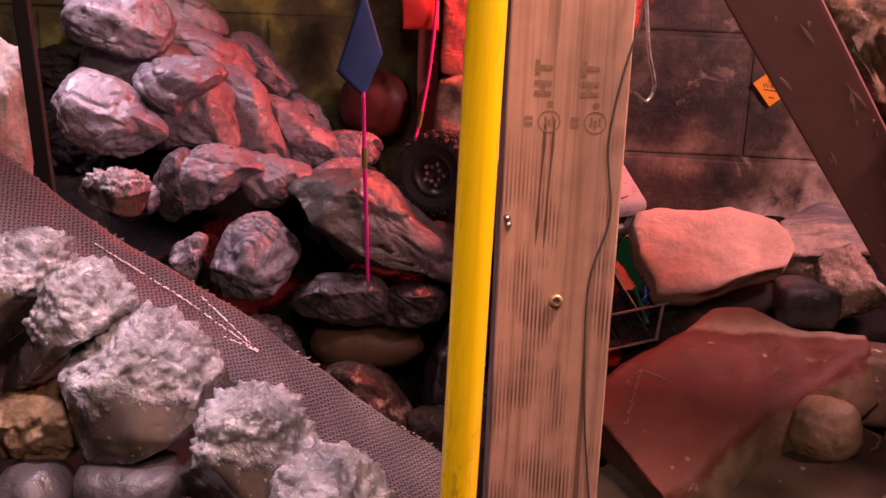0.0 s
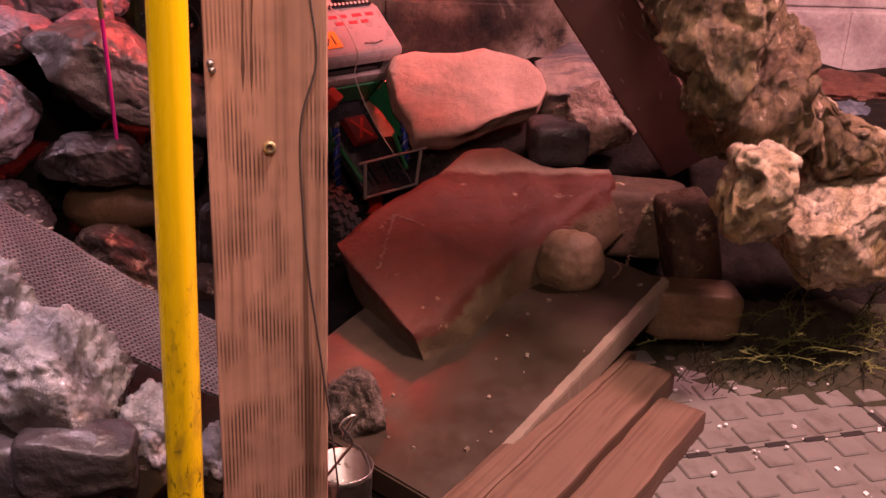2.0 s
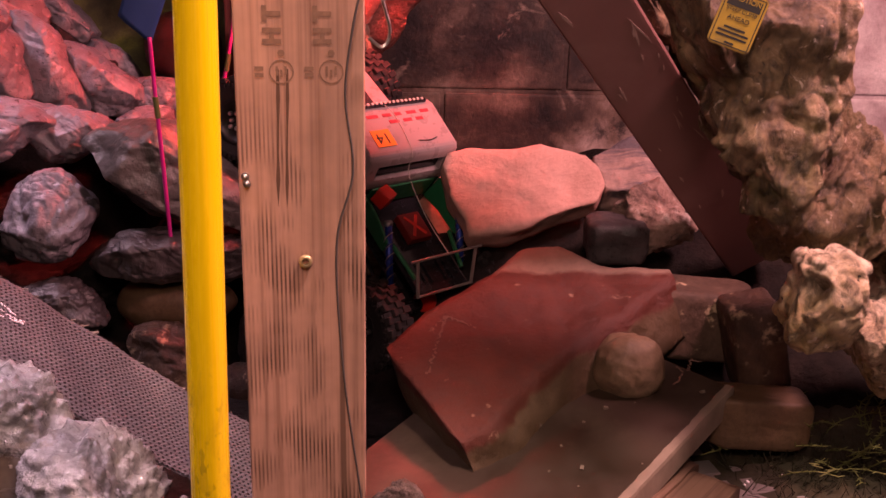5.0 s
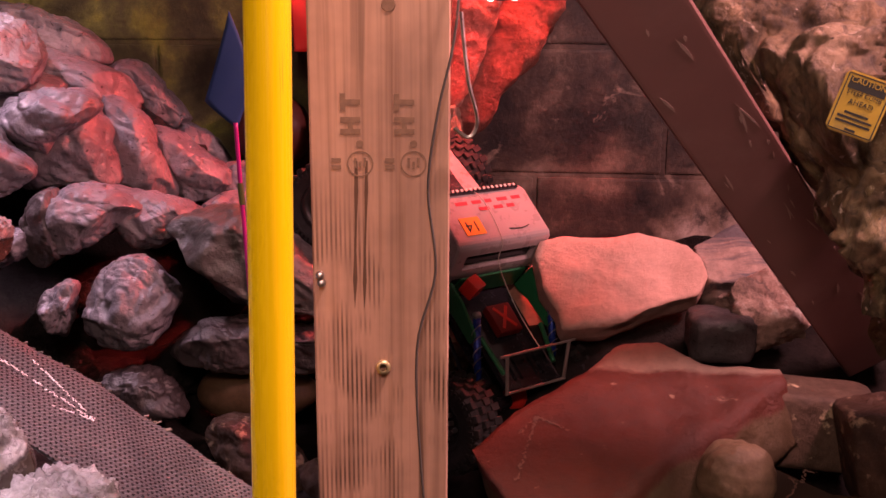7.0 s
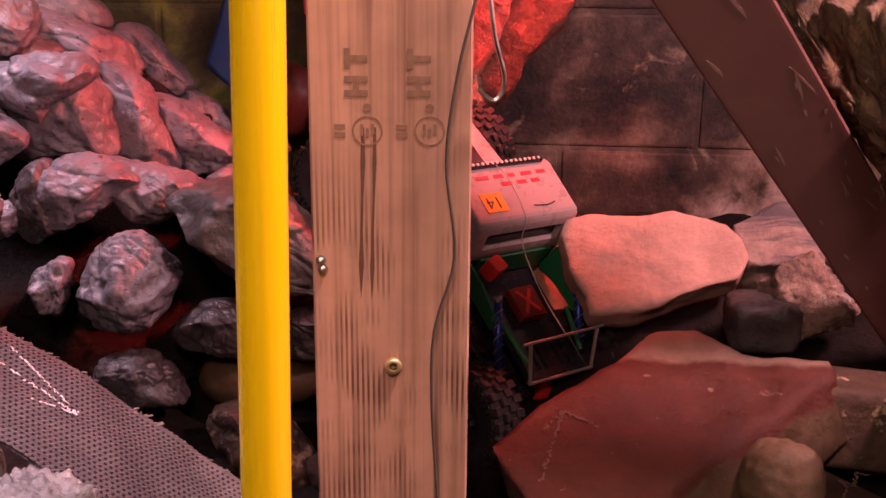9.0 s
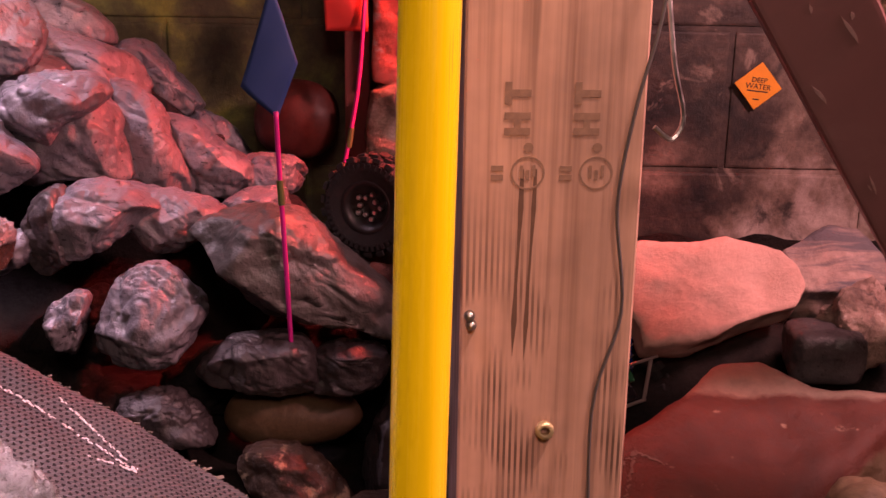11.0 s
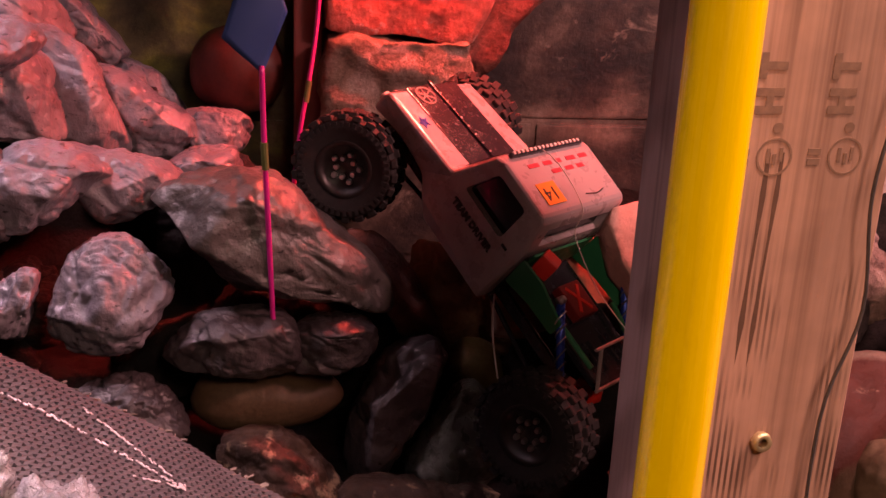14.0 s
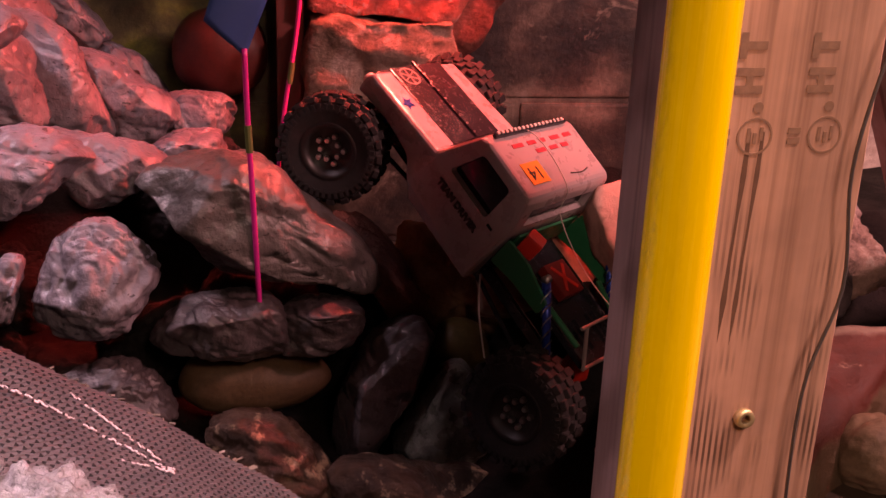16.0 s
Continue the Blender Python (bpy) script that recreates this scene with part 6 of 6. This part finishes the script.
def toy_truck():
    fwd, left, up = Vector((-0.493, 0.580, 0.649)), Vector((-0.747, -0.664, 0.025)), Vector((0.446, -0.474, 0.760))
    m = Matrix((fwd, left, up)).transposed().to_4x4()
    m.translation = (-0.0081, -0.3450, 0.2372)
    t = thing("toy_truck", "grey toy rock-crawler pickup climbing the rocks", "toy truck", m)
    # shell
    profile = [(0.173, 0.036), (0.174, 0.058), (0.168, 0.067), (0.052, 0.080), (0.026, 0.136), (0.015, 0.141), (-0.052, 0.140), (-0.058, 0.135), (-0.066, 0.095), (-0.064, 0.010), (0.042, 0.010), (0.058, 0.026), (0.080, 0.040), (0.120, 0.044), (0.160, 0.040)]
    bm = prism(profile, 0.146)
    for v in bm.verts:
        if v.co.z > 0.085:
            v.co.y *= 1 + 0.02 * min(1, (v.co.z - 0.085) / 0.05)
        if v.co.x > 0.06:
            v.co.y *= 0.94
    bmesh.ops.bevel(bm, geom=[e for e in bm.edges if e.calc_length() > 0.004], offset=0.0055, segments=3, affect="EDGES", profile=0.6)
    shell = part("body_shell", bm, M["carbody"], t, "grey plastic body shell", False)
    world_m = shell.matrix_world.copy()
    side = rounded([(0.028, -0.026), (-0.036, -0.026), (-0.036, 0.020), (0.010, 0.020)], 0.006)
    cutters = []
    for s in (-1, 1):
        c = new("cutter", as_mesh("cutter", prism(side, 0.016), M["black"]))
        c.parent = t
        c.matrix_local = Matrix.Translation((0, s * 0.0720, 0.107)) @ pose(0, 0, 0, 0, 0, 0)
        cutters.append(c)
    rear = new("cutter", as_mesh("cutter", boxed(0.02, 0.112, 0.022, None, 0.003), M["black"]))
    rear.parent = t
    rear.matrix_local = Matrix.Translation((-0.062, 0, 0.112)) @ pose(0, 0, 0, 0, 12, 0)
    cutters.append(rear)
    carve(shell, cutters)
    shell.data.materials.clear()
    shell.data.materials.append(M["carbody"])
    for s in (-1, 1):
        part("side_window", prism(rounded([(0.029, -0.027), (-0.037, -0.027), (-0.037, 0.021), (0.011, 0.021)], 0.006), 0.0012), M["glass"], t, "dark side window", False, Matrix.Translation((0, s * 0.0645, 0.107)) @ pose(0, 0, 0, 0, 0, 0))
    # dark panel stands for the shade on the cab's rear face
    part("rear_shade_panel", boxed(0.0012, 0.126, 0.070, None, 0.0004), M["carblack"], t, "dark panel that puts shade on the rear face of the cab", False, Matrix.Translation((-0.0672, 0, 0.052)))
    part("rear_window", boxed(0.001, 0.116, 0.026, None), M["glass"], t, "dark rear window", False, Matrix.Translation((-0.0535, 0, 0.112)) @ pose(0, 0, 0, 0, 12, 0))
    part("windscreen", boxed(0.001, 0.116, 0.046, None, 0.0004), M["glass"], t, "dark windscreen", False, Matrix.Translation((0.0415, 0, 0.107)) @ pose(0, 0, 0, 0, -25, 0))
    # hood
    hood_m = Matrix.Translation((0.116, 0, 0.0735)) @ pose(0, 0, 0, 0, 5.8, 0)
    part("hood_panel", boxed(0.118, 0.082, 0.0016, hood_m @ Matrix.Translation((-0.004, 0, 0)), 0.0006), M["carblack"], t, "gloss black hood panel")
    part("hood_rib", boxed(0.120, 0.004, 0.004, hood_m @ Matrix.Translation((0, 0, 0.001)), 0.001), M["carblack"], t)
    ring = lathe([(0.0115, 0.0), (0.0132, 0.0), (0.0132, 0.0006), (0.0115, 0.0006), (0.0115, 0.0)], 28, "Z")
    part("hood_badge", ring, M["scuff"], t, "round pale badge", False, hood_m @ Matrix.Translation((0.040, 0.022, 0.0010)))
    for a in (0, 60, 120):
        part("badge_spoke", boxed(0.022, 0.0016, 0.0005), M["scuff"], t, "", False, hood_m @ Matrix.Translation((0.040, 0.022, 0.0012)) @ pose(0, 0, 0, 0, 0, a))
    for k in range(9):
        part("hood_stud", lathe([(0.0, 0.0012), (0.0011, 0.0008), (0.0014, 0.0)], 8, "Z"), M["steel"], t, "", True, hood_m @ Matrix.Translation((-0.052 + 0.013 * k, 0.0, 0.0032)))
    pts = [((0.009 if k % 2 == 0 else 0.0038) * math.cos(k * math.pi / 5), (0.009 if k % 2 == 0 else 0.0038) * math.sin(k * math.pi / 5)) for k in range(10)]
    part("star_sticker", prism(pts, 0.0005), M["carblue"], t, "blue star sticker", False, Matrix.Translation((0.120, 0.0560, 0.0735)) @ pose(0, 0, 0, 90, 0, 20) @ pose(0, 0, 0, 0, 0, 0))
    part("grille", boxed(0.003, 0.090, 0.016, pose(0.177, 0, 0.048), 0.001), M["carblack"], t)
    for s in (-1, 1):
        part("headlight", lathe([(0.0, 0.003), (0.006, 0.002), (0.0075, -0.002)], 16, "Z"), M["carwhite"], t, "round pale headlight", True, Matrix.Translation((0.177, s * 0.055, 0.049)) @ pose(0, 0, 0, 0, 90, 0))
    # roof
    part("light_bar", boxed(0.005, 0.124, 0.004, pose(0.020, 0, 0.1415), 0.001), M["carblack"], t)
    for k in range(17):
        part("lamp_bead", boxed(0.0034, 0.0034, 0.0022), M["carwhite"], t, "", False, Matrix.Translation((0.0215, -0.056 + 0.007 * k, 0.1437)))
    part("roof_sticker", boxed(0.026, 0.030, 0.0006, None), M["stickorange"], t, "orange square sticker", False, Matrix.Translation((-0.030, 0.040, 0.1411)))
    lettering("number", "14", 0.022, M["black"], t, Matrix.Translation((-0.030, 0.040, 0.1416)) @ pose(0, 0, 0, 0, 0, 90))
    for x, row in ((0.004, ((-0.040, 0.014), (-0.022, 0.016), (-0.004, 0.010), (0.011, 0.014), (0.030, 0.018))), (-0.007, ((-0.028, 0.012), (-0.012, 0.014), (0.006, 0.016)))):
        for y, w in row:
            part("roof_print", boxed(0.0050, w, 0.0005), M["stickred"], t, "red print bar", False, Matrix.Translation((x, y * 1.25, 0.1411)))
    part("roof_stripe", wire([(-0.040, -0.044, 0.1413), (-0.043, -0.030, 0.1413), (-0.041, -0.012, 0.1413)], 0.0007, 5), M["black"], t, "dark scratch")
    lettering("door_lettering", "TEAM DRIVER", 0.0108, M["black"], t, Matrix.Translation((-0.004, 0.0738, 0.062)) @ pose(0, 0, 0, 90, 0, 180), 0.0012, 0.0004)
    lettering("door_lettering", "TEAM DRIVER", 0.0108, M["black"], t, Matrix.Translation((-0.004, -0.0738, 0.062)) @ pose(0, 0, 0, 90, 0, 0), 0.0012, 0.0004)
    part("door_badge", boxed(0.010, 0.0005, 0.005), M["stickred"], t, "small red sticker", False, pose(0.062, 0.0700, 0.066))
    part("door_latch", boxed(0.008, 0.002, 0.003), M["carblack"], t, "", False, pose(-0.046, 0.0735, 0.080))
    # bed frame
    for s in (-1, 1):
        part("bed_side", prism(rounded([(-0.068, 0.048), (-0.068, 0.088), (-0.100, 0.090), (-0.142, 0.078), (-0.142, 0.058), (-0.100, 0.056)], 0.004), 0.003), M["cargreen"], t, "green bed side plate", False, Matrix.Translation((0, s * 0.052, 0)) @ pose(0, 0, 0, -s * 10, 0, 0))
        part("bed_rail", rodded((-0.138, s * 0.049, 0.064), (-0.190, s * 0.040, 0.058), 0.0030, 8), M["cargreen"], t, "green bed rail")
        part("frame_rail", boxed(0.34, 0.005, 0.014, pose(-0.01, s * 0.030, 0.010), 0.001), M["carblack"], t)
        part("shock", rodded((-0.196, s * 0.062, 0.020), (-0.124, s * 0.060, 0.088), 0.0046, 14), M["carblue"], t, "blue shock absorber", True)
        part("spring", wire([(-0.184 + 0.0016 * k, s * 0.061 + 0.0066 * math.cos(k * 1.05), 0.032 + 0.0015 * k + 0.0064 * math.sin(k * 1.05)) for k in range(34)], 0.0008, 5, 2), M["steel"], t)
        part("shock_end", lathe([(0.0, -0.004), (0.0045, -0.004), (0.0045, 0.004), (0.0, 0.004)], 12), M["steel"], t, "", True, Matrix.Translation((-0.122, s * 0.060, 0.090)))
        part("front_shock", rodded((0.150, s * 0.052, 0.0), (0.120, s * 0.050, 0.050), 0.0042, 12), M["carblue"], t, "blue shock absorber", True)
        part("link", rodded((-0.150, s * 0.040, -0.012), (-0.020, s * 0.024, -0.004), 0.0026, 8), M["carblack"], t)
        part("link", rodded((0.150, s * 0.040, -0.012), (0.020, s * 0.024, -0.004), 0.0026, 8), M["carblack"], t)
        part("bumper_post", rodded((-0.182, s * 0.050, 0.090), (-0.212, s * 0.046, 0.052), 0.0022, 8), M["carpale"], t, "pale bumper post")
    part("bed_front", boxed(0.003, 0.106, 0.034, pose(-0.069, 0, 0.072), 0.001), M["cargreen"], t, "green bed front plate")
    part("bumper_bar", rodded((-0.182, -0.060, 0.090), (-0.182, 0.060, 0.090), 0.0018, 8), M["carpale"], t, "pale cross bar")
    part("bumper_bar", rodded((-0.212, -0.048, 0.052), (-0.212, 0.048, 0.052), 0.0020, 8), M["carpale"], t, "pale cross bar")
    part("red_box", boxed(0.020, 0.022, 0.022, pose(-0.080, 0.038, 0.084, 10, 0, 20), 0.003), M["carred"], t, "red plastic cube")
    part("receiver_box", boxed(0.040, 0.036, 0.012, pose(-0.120, 0, 0.060), 0.002), M["darkred"], t, "dark red box with a cross")
    part("battery_tray", boxed(0.140, 0.084, 0.008, pose(-0.140, 0, 0.048), 0.002), M["carblack"], t)
    for a in (35, -35):
        part("box_cross", boxed(0.036, 0.004, 0.001, pose(-0.120, 0, 0.0664, 0, 0, a)), M["carred"], t, "red cross bar")
    for y in (-0.022, -0.012, 0.012, 0.022):
        part("bed_rib", boxed(0.036, 0.003, 0.003, pose(-0.180, y, 0.053), 0.0008), M["carblack"], t)
    part("gearbox", boxed(0.060, 0.046, 0.036, pose(0.0, 0, 0.0), 0.006), M["carblack"], t)
    for a, b in (((0.136, 0.080, -0.004), (0.150, -0.088, 0.007)), ((-0.210, 0.080, 0.004), (-0.190, -0.088, 0.003))):
        part("axle", rodded(a, b, 0.0085, 14), M["carblack"], t, "", True)
        mid = (Vector(a) + Vector(b)) / 2
        part("axle_case", lathe([(0.0, -0.014), (0.012, -0.012), (0.018, 0.0), (0.012, 0.012), (0.0, 0.014)], 16), M["carred"] if a[0] < 0 else M["carblack"], t, "", True, Matrix.Translation(mid))
    part("string", wire([(0.05, 0.010, 0.080), (0.018, 0.010, 0.1435), (-0.052, 0.008, 0.1415), (-0.070, 0.006, 0.112), (-0.125, 0.0, 0.092), (-0.182, 0.0, 0.092)], 0.0006, 5), M["string"], t)
    part("whip_wire", wire([(-0.066, 0.045, 0.012), (-0.10, 0.058, -0.01), (-0.14, 0.062, -0.035)], 0.0010, 5), M["carwhite"], t)
    wheel(t, (0.136, 0.098, -0.012), 1, 22, -18)
    wheel(t, (0.150, -0.106, 0.008), -1, 18, -10)
    wheel(t, (-0.210, 0.100, 0.004), 1, 4, -8)
    wheel(t, (-0.190, -0.106, 0.004), -1, 4, -8)
    return t


toy_truck()
